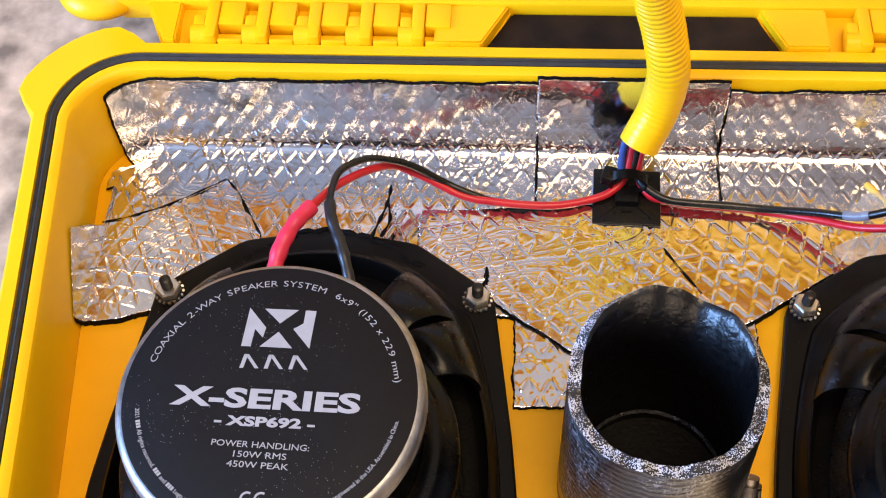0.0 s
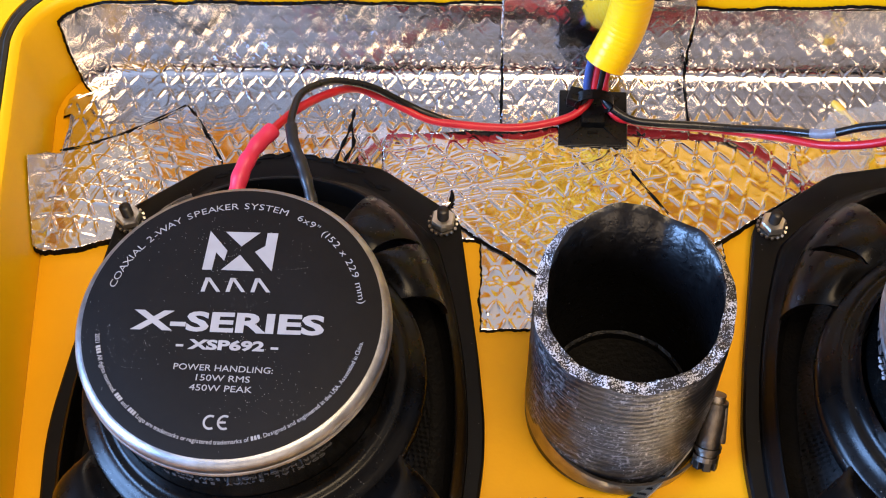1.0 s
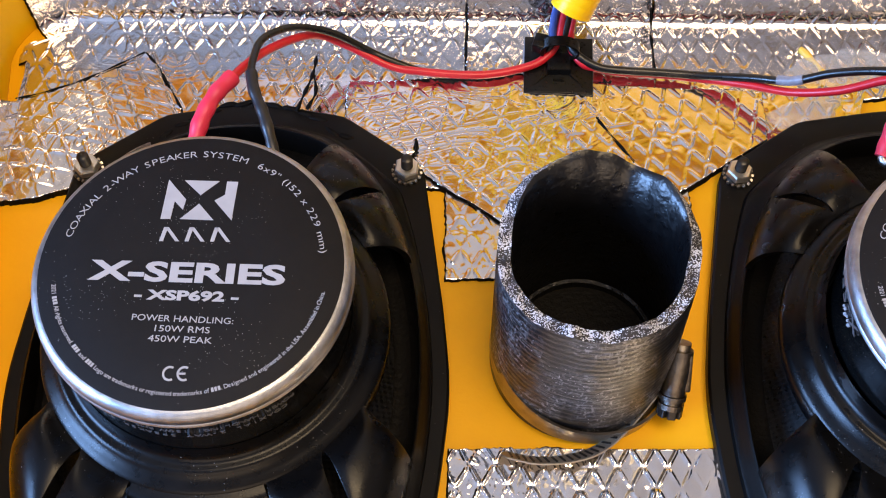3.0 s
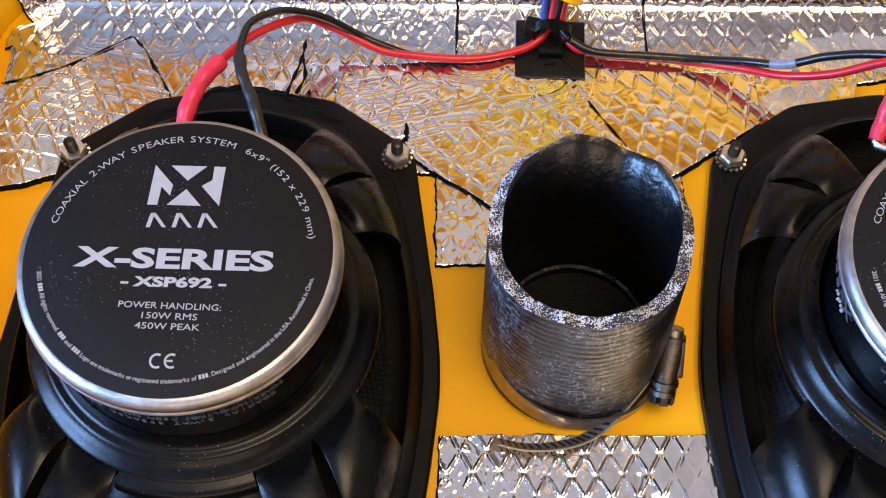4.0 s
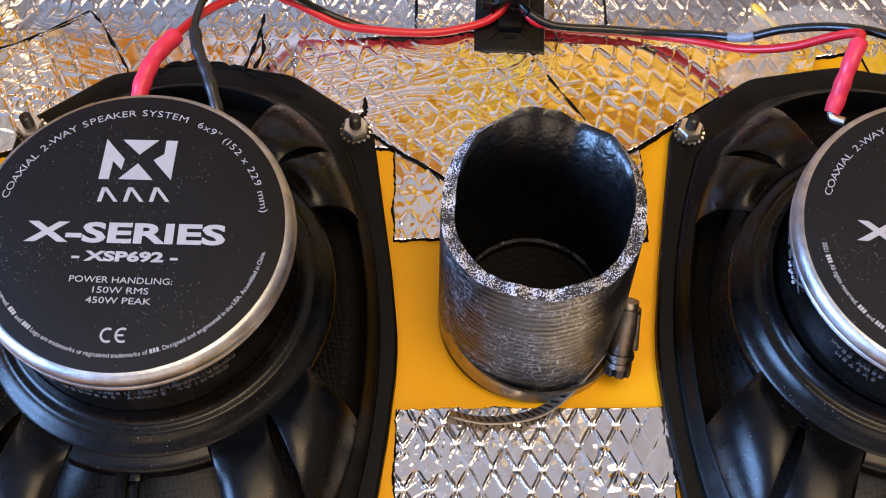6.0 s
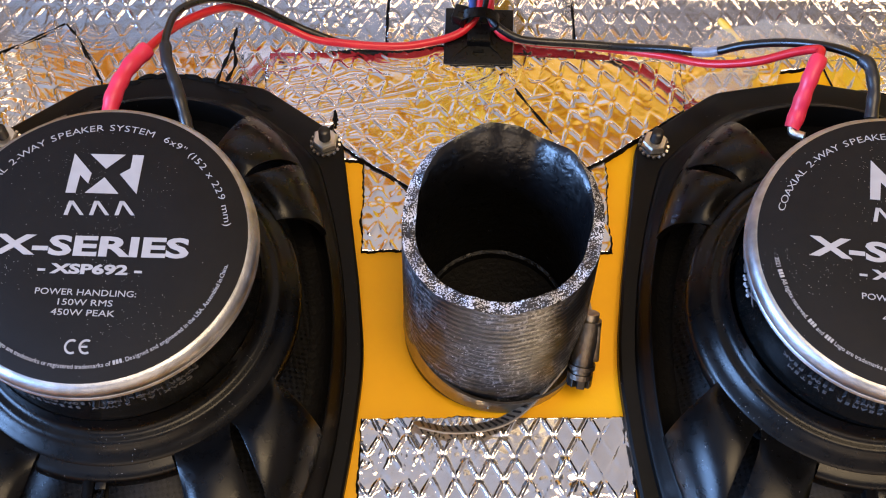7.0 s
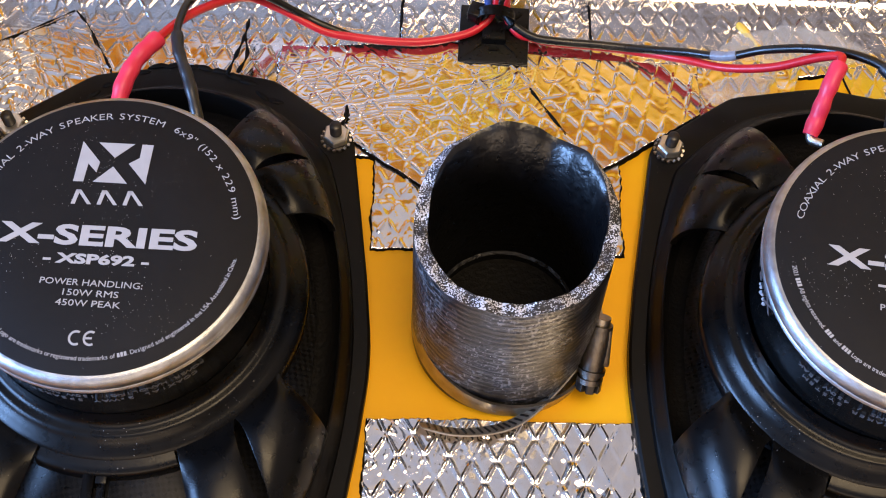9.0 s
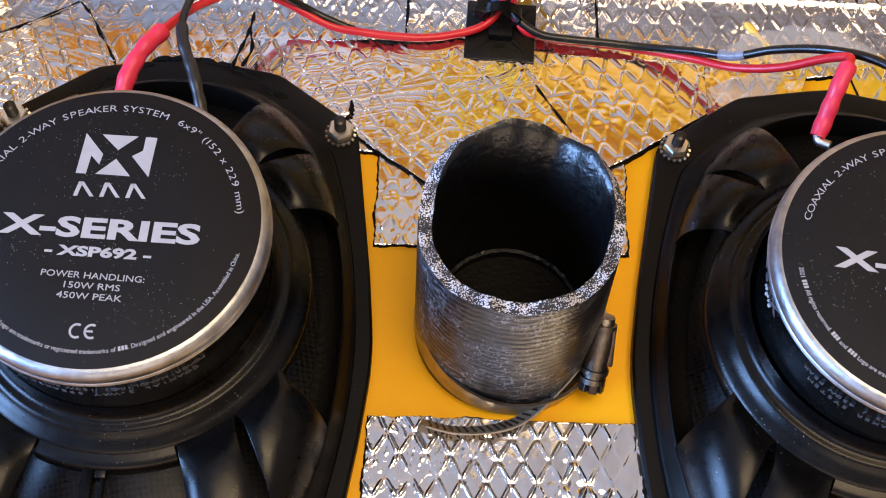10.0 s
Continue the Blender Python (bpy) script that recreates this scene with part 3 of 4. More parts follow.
def arc_letters(bm, text, size, radius, start, end, z, stretch, bold=0.0):
    """Single letters along an arc, from the start angle to the end angle (degrees, clockwise)."""
    sizes = {" ": 0.6, '"': 0.6, "(": 0.55, ")": 0.55, "-": 0.65, "I": 0.5, "1": 0.6, "m": 1.3, "M": 1.35, "W": 1.45, "O": 1.25, "C": 1.15, "A": 1.1, "E": 0.9, "L": 0.8, "S": 0.9, "x": 0.85}
    widths = [sizes.get(ch, 1.0) for ch in text]
    total, run = sum(widths), 0.0
    for ch, w in zip(text, widths):
        a = radians(start + (end - start) * (run + w / 2) / total)
        run += w
        if ch != " ":
            letters(bm, ch, size, radius * math.cos(a), radius * math.sin(a), z, stretch, "CENTER", bold, a - math.pi / 2)


def flat_shape(bm, pts, z, thick=0.00012):
    n = len(pts)
    vs = [(x, y, z) for x, y in pts] + [(x, y, z + thick) for x, y in pts]
    add_faces(bm, vs, [tuple(range(n, 2 * n)), tuple(range(n - 1, -1, -1))] + [(k, (k + 1) % n, n + (k + 1) % n, n + k) for k in range(n)])


def speaker():
    sp = thing("loudspeaker", "black oval coaxial loudspeaker bolted magnet side up to yellow panel", "loudspeaker", "pair of speakers")
    count = 160
    angles = [2 * math.pi * k / count for k in range(count)]
    inner = lambda d, z: [superellipse(0.0655 + d, 0.0985 + d, 2.25, 0, FC, a) for a in angles]

    def lift(l, z):
        return [Vector((p.x, p.y, z)) for p in l]

    hole = lift(inner(0, 0), 0)
    dirs = [math.atan2(p.y - FC, p.x) for p in hole]
    base = flange_outline(0, 0)
    outer = resample(base, dirs, FC)
    shrunk = [Vector((p.x * 0.988, FC + (p.y - FC) * 0.991, 0)) for p in outer]
    # flange: plate, step and raised inner lip
    bm = bmesh.new()
    mid = [o * 0.45 + h_ * 0.55 for o, h_ in zip(outer, hole)]
    near = [o * 0.25 + h_ * 0.75 for o, h_ in zip(outer, hole)]
    ring_mesh(bm, [lift(outer, 0.0), lift(outer, 0.0044), lift(shrunk, 0.0052), lift(mid, 0.0052), lift([m * 0.9 + h_ * 0.1 for m, h_ in zip(mid, hole)], 0.0075),
                   lift([m * 0.45 + n_ * 0.55 for m, n_ in zip(mid, near)], 0.0080), lift(near, 0.0108), lift([m * 0.75 + h_ * 0.25 for m, h_ in zip(near, hole)], 0.0120), lift([m * 0.5 + h_ * 0.5 for m, h_ in zip(near, hole)], 0.0136), lift([m * 0.3 + h_ * 0.7 for m, h_ in zip(near, hole)], 0.0147), lift([m * 0.12 + h_ * 0.88 for m, h_ in zip(near, hole)], 0.0151), lift(hole, 0.0143), lift(hole, 0.0005)])
    part("flange", bm, FLANGE, sp)
    # collar and magnet cup
    bm = bmesh.new()
    revolve(bm, [(0.0430, 0.026), (0.0560, 0.0265), (0.0566, 0.0290), (0.0566, 0.0325), (0.0561, 0.0340), (0.0550, 0.0350), (0.0535, 0.0358), (0.0518, 0.0368), (0.0510, 0.0378), (0.0503, 0.0386), (0.0495, 0.0389), (0.0485, 0.0388), (0.0475, 0.0392), (0.0466, 0.0402), (0.0460, 0.0418), (0.0457, 0.0440), (0.0454, 0.0455)], 144)
    part("basket_collar", bm, PAINT, sp)

    def inner_point(deg, z):
        a = radians(deg)
        return Vector((0.0554 * math.cos(a), 0.0554 * math.sin(a), z))

    S = [0, 0.05, 0.09, 0.12, 0.18, 0.25, 0.31, 0.38, 0.50, 0.61, 0.71, 0.80, 0.87, 0.93, 0.97, 0.99, 1.0]
    Z = [0.0165 + 0.0178 * (1 - u ** 2.8) ** (1 / 1.6) for u in S]
    ZUP = [0.0165 + 0.0184 * (1 - u ** 2.6) ** (1 / 1.7) for u in S]
    for quad, (i0, i1, o0, o1, si, so) in (((1, 1), (32, 68, 22, 62, 53, 39)), ((-1, 1), (32, 68, 22, 62, 53, 39)), ((-1, -1), (28, 68, 15, 62, 48, 40)), ((1, -1), (28, 68, 15, 62, 48, 40))):
        bm = bmesh.new()
        for half in (0, 1):
            cols = 17
            grid = []
            for j, (u, z) in enumerate(zip(S, ZUP if quad[1] > 0 else Z)):
                lo_u, hi_u = (0.10, 0.90) if quad[1] > 0 else (0.04, 0.98)
                gap_i = (1.6 if quad[1] > 0 else 2.2) * math.sin(math.pi * (u - lo_u) / (hi_u - lo_u)) ** (0.6 if quad[1] > 0 else 0.25) if lo_u < u < hi_u else 0.0
                row = []
                for c in range(cols):
                    t = 0.5 - 0.5 * math.cos(math.pi * c / (cols - 1))
                    ia, ib = (i0, si - gap_i) if half == 0 else (si + gap_i, i1)
                    oa, ob_ = (o0, so - gap_i * 0.85) if half == 0 else (so + gap_i * 0.85, o1)
                    ai, ao = ia + (ib - ia) * t, oa + (ob_ - oa) * t
                    p = inner_point(ai, 0)
                    q = superellipse(0.0664, 0.0992, 2.3, 0, FC * quad[1], radians(ao))
                    pos = p.lerp(q, u)
                    away = (1 - t) if half == 0 else t
                    root = min(1.0, u / 0.28)
                    root = root * root * (3 - 2 * root) * (1 - 0.45 * max(0.0, (u - 0.6) / 0.4))
                    roll = 0.0028 * away ** 4 + 0.0010 * away ** 2 if quad[1] > 0 else 0.0012 * away ** 2 + 0.0035 * away ** 8
                    swell = root * (0.0030 - roll - 0.0014 * (1 - away) ** 7 * (gap_i > 0))
                    row.append(bm.verts.new((quad[0] * pos.x, quad[1] * pos.y, z + swell)))
                grid.append(row)
            for a, b in zip(grid, grid[1:]):
                for c in range(cols - 1):
                    bm.faces.new((a[c], a[c + 1], b[c + 1], b[c]))
        bmesh.ops.remove_doubles(bm, verts=bm.verts, dist=1e-5)
        arm = part("basket_arm", bm, PAINT, sp)
        mod = arm.modifiers.new("thickness", "SOLIDIFY")
        mod.thickness, mod.offset = 0.0022, -1.0
        bv = arm.modifiers.new("edge", "BEVEL")
        bv.width, bv.segments, bv.angle_limit = 0.0006, 2, radians(50)
    bm = bmesh.new()
    box(bm, -0.0068, -0.0030, -0.100, -0.0575, 0.0270, 0.0322, bevel=0.0007)
    box(bm, -0.0030, 0.0006, -0.0625, -0.0575, 0.0270, 0.0318, bevel=0.0005)
    box(bm, -0.0008, 0.0006, -0.100, -0.0620, 0.0270, 0.0318, bevel=0.0005)
    part("basket_rib", bm, PAINT, sp)
    bm = bmesh.new()
    fan = [radians(d) for d in range(249, 292, 2)]
    rows = [[bm.verts.new((r * math.cos(q), r * math.sin(q), z)) for q in fan] for r, z in ((0.0540, 0.0346), (0.0560, 0.0341), (0.0580, 0.0336), (0.0594, 0.0330), (0.0602, 0.0321), (0.0604, 0.0310), (0.0604, 0.0280), (0.0560, 0.0275))]
    for p, q in zip(rows, rows[1:]):
        for k in range(len(fan) - 1):
            bm.faces.new((p[k], p[k + 1], q[k + 1], q[k]))
    part("basket_apron", bm, PAINT, sp)
    # cone behind the basket windows
    bm = bmesh.new()
    loops = []
    for u, z in ((0, 0.002), (0.10, 0.004), (0.18, 0.003), (0.26, 0.0035), (0.6, 0.016), (1.0, 0.030)):
        loops.append([superellipse(0.0660, 0.0988, 2.25, 0, FC, a).lerp(Vector((0.030 * math.cos(a), 0.030 * math.sin(a), 0)), u) + Vector((0, 0, z)) for a in angles])
    ring_mesh(bm, loops, mats=[1, 1, 1, 0, 0])
    part("cone", bm, [CONE, BUTYL], sp, "black woven fibre cone with rubber surround")
    bm = bmesh.new()
    revolve(bm, [(0.0440, 0.032), (0.0430, 0.020), (0.030, 0.018), (0.020, 0.028)], 64)
    part("spider", bm, BUTYL, sp)
    # magnet
    bm = bmesh.new()
    revolve(bm, [(0.0452, 0.042), (0.0454, 0.0670), (0.0462, 0.0688)], 120)
    magnet = part("magnet", bm, dusty(material("glossy_black_wrap", (0.0035, 0.0035, 0.0035), 0.13, 0, 0.2, 120, spec=0.35), 0.3, 1600), sp, "glossy black wrapped magnet")
    bm = bmesh.new()
    revolve(bm, [(0.0466, 0.0685), (0.0474, 0.0690), (0.0478, 0.0697), (0.0476, 0.0705), (0.0473, 0.0708), (0.0476, 0.0714), (0.0474, 0.0738), (0.0464, 0.0752), (0.0452, 0.0758), (0.0446, 0.0758)], 144)
    part("back_plate", bm, PLATE, magnet, "polished zinc-plated steel back plate")
    bm = bmesh.new()
    rings = revolve(bm, [(0.0450, 0.0755), (0.0450, 0.0761), (0.0446, 0.0763), (0.020, 0.0763)], 144)
    bm.faces.new(rings[-1])
    part("label", bm, LABEL, magnet, "round matt black printed label")
    bm = bmesh.new()
    zt = 0.0763
    letters(bm, "X-SERIES", 0.0088, -0.0005, -0.0050, zt, 1.70, "CENTER", 0.00030, radians(-1.2))
    letters(bm, "- XSP692 -", 0.0042, -0.0003, -0.0110, zt, 1.66, "CENTER", 0.00017, radians(-1.2))
    letters(bm, "POWER HANDLING:", 0.0028, -0.0006, -0.0180, zt, 1.16, "CENTER", 0.0, radians(-2))
    letters(bm, "150W RMS", 0.0028, -0.0006, -0.0212, zt, 1.28, "CENTER", 0.0, radians(-2))
    letters(bm, "450W PEAK", 0.0028, -0.0006, -0.0244, zt, 1.28, "CENTER", 0.0, radians(-2))
    arc_letters(bm, "COAXIAL 2-WAY SPEAKER SYSTEM  6x9\" (152 x 229 mm)", 0.0031, 0.0380, 166, 7, zt, 1.35, -0.00003)
    # plain shapes for the maker's mark
    flat_shape(bm, [(-0.0110, 0.0160), (-0.0080, 0.0160), (-0.0074, 0.0222), (-0.0046, 0.0192), (-0.0040, 0.0228), (-0.0100, 0.0298)], zt)
    flat_shape(bm, [(-0.0052, 0.0296), (0.0056, 0.0294), (0.0002, 0.0244)], zt)
    flat_shape(bm, [(-0.0052, 0.0160), (0.0050, 0.0157), (0.0001, 0.0214)], zt)
    flat_shape(bm, [(0.0112, 0.0292), (0.0078, 0.0293), (0.0076, 0.0246), (0.0046, 0.0225), (0.0104, 0.0157)], zt)
    for k in range(3):
        x = -0.0105 + 0.0076 * k
        flat_shape(bm, [(x, 0.0084), (x + 0.0012, 0.0084), (x + 0.0022, 0.0132), (x + 0.0010, 0.0132)], zt)
        flat_shape(bm, [(x + 0.0012, 0.0132), (x + 0.0024, 0.0132), (x + 0.0060, 0.0084), (x + 0.0048, 0.0084)], zt)
    # conformity mark as two open rings
    for ox, bar in ((-0.0023, False), (0.0018, True)):
        for k in range(14):
            a0, a1 = radians(60 + 240 * k / 14), radians(60 + 240 * (k + 1) / 14)
            flat_shape(bm, [(ox + r * math.cos(a), -0.0340 + 1.1 * r * math.sin(a)) for a, r in ((a0, 0.0021), (a1, 0.0021), (a1, 0.0015), (a0, 0.0015))], zt)
        if bar:
            flat_shape(bm, [(ox - 0.0018, -0.0343), (ox + 0.0004, -0.0343), (ox + 0.0004, -0.0337), (ox - 0.0018, -0.0337)], zt)
    # small print along the lower rim, with bars where the maker is named
    rnd = random.Random(5)
    wide = {" ": 0.55, "i": 0.45, "l": 0.45, "r": 0.65, "t": 0.6, "f": 0.6, "m": 1.5, ".": 0.5, "A": 1.2, "D": 1.25, "U": 1.2, "C": 1.2, "L": 0.9, "#": 1.1}
    line = "2021 ### All rights reserved. ### and ### Logo are trademarks or registered trademarks of ###. Designed and engineered in the USA. Assembled in China."
    total, run = sum(wide.get(ch, 1.0) for ch in line), 0.0
    for ch in line:
        w = wide.get(ch, 1.0)
        t = radians(189 + 160 * (run + w / 2) / total)
        run += w
        if ch == "#":
            da = radians(160 * 0.4 / total)
            flat_shape(bm, [(r * math.cos(q), r * math.sin(q)) for q, r in ((t - da, 0.0394), (t - da, 0.0407), (t + da, 0.0407), (t + da, 0.0394))][::-1], zt)
        elif ch != " ":
            letters(bm, ch, 0.0019, 0.0407 * math.cos(t), 0.0407 * math.sin(t), zt, 0.95, "CENTER", 0.0, t + math.pi / 2)
    part("label_print", bm, INK, magnet, "pale grey printed lettering", smooth=False)
    # print round the magnet's side, upside down
    bm = bmesh.new()

    def side_letters(text, size, z, start, end, bold=0.0):
        for k, ch in enumerate(text):
            if ch == " ":
                continue
            lb = bmesh.new()
            letters(lb, ch, size, 0, 0, 0, 1.3, "CENTER", bold)
            a = radians(start + (end - start) * k / (len(text) - 1))
            m = Matrix((Vector((math.sin(a), -math.cos(a), 0)), Vector((0, 0, -1)), Vector((math.cos(a), math.sin(a), 0)))).transposed().to_4x4()
            m.translation = (0.0455 * math.cos(a), 0.0455 * math.sin(a), z)
            lb.transform(m)
            me = bpy.data.meshes.new("letter")
            lb.to_mesh(me)
            bm.from_mesh(me)
            bpy.data.meshes.remove(me)
            lb.free()
    side_letters("POWER HANDLING: 150W RMS / 450W PEAK", 0.0024, 0.0618, 312, 222)
    side_letters("COAXIAL 2-WAY SPEAKER SYSTEM", 0.0024, 0.0582, 308, 226)
    side_letters("X-SERIES", 0.0062, 0.0640, 196, 152, 0.0001)
    part("side_print", bm, material("dim_grey_print", (0.075, 0.075, 0.08), 0.5), magnet, smooth=False)
    return sp


left_speaker = speaker()
left_speaker.location = (-0.1197, -0.0028, 0.0)
right_speaker = copy_thing(left_speaker, pose(0.1195, -0.0040, 0, 0, 0, -0.5))
for child in right_speaker.children:
    if child.name.startswith("magnet"):
        child.rotation_euler[2] = radians(-4.5)
        child.location.x = 0.0017
        bm = bmesh.new()
        for k in range(6):
            a, z = radians(186 + 1.6 * k), 0.0592 + 0.0006 * math.sin(2.3 * k)
            bmesh.ops.create_icosphere(bm, subdivisions=1, radius=0.00055 + 0.0001 * (k % 3), matrix=Matrix.Translation((0.0455 * math.cos(a), 0.0455 * math.sin(a), z)))
        part("paint_drips", bm, INK, child, "row of small pale paint specks")


# ---- bolts ----
def bolt():
    b = thing("bolt", "threaded bolt with zinc nut and toothed washer on speaker flange", "bolt", "speaker bolts")
    bm = bmesh.new()
    prof = [(0.0016, 0.0)]
    z = 0.0
    while z < 0.0098:
        prof += [(0.0022, z + 0.0002), (0.0018, z + 0.0005)]
        z += 0.0006
    prof += [(0.0019, 0.0100), (0.0012, 0.0104)]
    rings = revolve(bm, prof, 20)
    bm.faces.new(rings[-1])
    part("threaded_shank", bm, BOLT, b)
    bm = bmesh.new()
    hexa = lambda r, z: [Vector((r * math.cos(math.pi / 3 * k), r * math.sin(math.pi / 3 * k), z)) for k in range(6)]
    hole = lambda z: [Vector((0.0021 * math.cos(math.pi / 3 * k), 0.0021 * math.sin(math.pi / 3 * k), z)) for k in range(6)]
    ring_mesh(bm, [hexa(0.0046, 0.0014), hexa(0.0048, 0.0018), hexa(0.0048, 0.0042), hexa(0.0043, 0.0048), hole(0.0048), hole(0.0014)])
    part("nut", bm, STEEL, b, "bright zinc hexagon nut", smooth=False)
    bm = bmesh.new()
    revolve(bm, [(0.0024, 0.0002), (0.0052, 0.0002), (0.0053, 0.0008), (0.0052, 0.0011), (0.0024, 0.0013)], 36)
    washer = part("washer", bm, BOLT, b, "dark toothed lock washer")
    for k in range(16):
        a = 2 * math.pi * k / 16
        bm = bmesh.new()
        box(bm, 0.0048, 0.0057, -0.0005, 0.0005, 0.0004, 0.0014, m=Matrix.Rotation(a, 4, "Z") @ Matrix.Rotation(0.5, 4, "X"))
        part("washer_tooth", bm, DULLSTEEL, washer, smooth=False)
    return b


first_bolt = bolt()
spots = [(s * 0.1197 + (0.0005 if s > 0 else 0) + sx * 0.0588, 0.0745 if sy > 0 else -0.0970) for s in (-1, 1) for sx in (-1, 1) for sy in (1, -1)]
first_bolt.matrix_basis = pose(spots[0][0] - 0.001, 0.0742, 0.0052, 0, 0, 15)
for k, (x, y) in enumerate(spots[1:]):
    copy_thing(first_bolt, pose(x, y, 0.0052, 2 * (k % 2), 1, 23 * k))


# ---- hose ----
HX, HY = 0.0010, 0.0034


def hose():
    h = thing("rubber_hose", "short black silicone hose with ragged white-flecked cut top", "hose")
    n, rows = 144, 96
    bm = bmesh.new()

    def top(a):
        back = max(0.0, math.cos(a - math.pi / 2))
        z = 0.0680 + 0.0050 * max(0.0, -math.sin(a)) ** 1.5 + 0.0038 * min(1.0, 1.25 * back) ** 1.3 + 0.0005 * math.sin(9 * a) + 0.0003 * math.sin(23 * a + 1)
        d = (a - 1.15 + math.pi) % (2 * math.pi) - math.pi
        return z - 0.0035 * math.exp(-(d / 0.22) ** 2) + 0.0016 * math.exp(-((a - 1.75) / 0.14) ** 2)

    def lip(a, v):
        return 0.0066 * max(0.0, math.cos(a - 1.42)) ** 1.2 * max(0.0, (v - 0.68) / 0.32) ** 2

    def radius(a, v):
        layer = 0.00006 * math.sin(v * 150 + 0.8 * math.sin(2 * a)) + 0.00005 * math.sin(v * 260)
        return 0.0306 + 0.0006 * (1 - v) + layer * (v > 0.18) + lip(a, v)

    loops = []
    for j in range(rows + 1):
        v = j / rows
        loops.append([Vector((HX + radius(a, v) * math.cos(a), HY + 0.0028 * v + radius(a, v) * math.sin(a), (top(a) - 0.0045 * max(0.0, math.cos(a - 1.35)) ** 0.9) * v)) for a in (2 * math.pi * k / n for k in range(n))])
    wall = lambda a: 0.0042 - 0.0028 * max(0.0, math.cos(a - 1.35)) ** 1.5
    rim = []
    for u in (0.25, 0.5, 0.75, 1.0):
        rim.append([Vector((HX + (radius(a, 1) - wall(a) * u) * math.cos(a), HY + 0.0028 + (radius(a, 1) - wall(a) * u) * math.sin(a), top(a) + 0.0004 * math.sin(17 * a + 5 * u) * (u < 1) - 0.0004 * u - 0.0045 * (1 - u) * max(0.0, math.cos(a - 1.35)) ** 0.9)) for a in (2 * math.pi * k / n for k in range(n))])
    inside = []
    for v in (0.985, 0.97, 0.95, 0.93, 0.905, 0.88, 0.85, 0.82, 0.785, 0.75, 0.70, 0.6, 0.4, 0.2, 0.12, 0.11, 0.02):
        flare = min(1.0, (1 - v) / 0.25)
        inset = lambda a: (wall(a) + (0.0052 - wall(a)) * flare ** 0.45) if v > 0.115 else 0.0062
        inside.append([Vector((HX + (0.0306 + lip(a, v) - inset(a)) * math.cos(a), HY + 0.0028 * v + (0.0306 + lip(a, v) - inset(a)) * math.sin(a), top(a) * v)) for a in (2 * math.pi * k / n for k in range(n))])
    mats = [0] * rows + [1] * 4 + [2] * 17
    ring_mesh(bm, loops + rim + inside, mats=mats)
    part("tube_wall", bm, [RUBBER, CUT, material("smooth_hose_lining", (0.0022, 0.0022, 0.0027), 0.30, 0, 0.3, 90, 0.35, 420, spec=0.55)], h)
    bm = bmesh.new()
    rings = revolve(bm, [(0.0262, 0.0045), (0.001, 0.0040)], 48, HX, HY)
    part("inner_floor", bm, BUTYL, h)
    return h


hose()


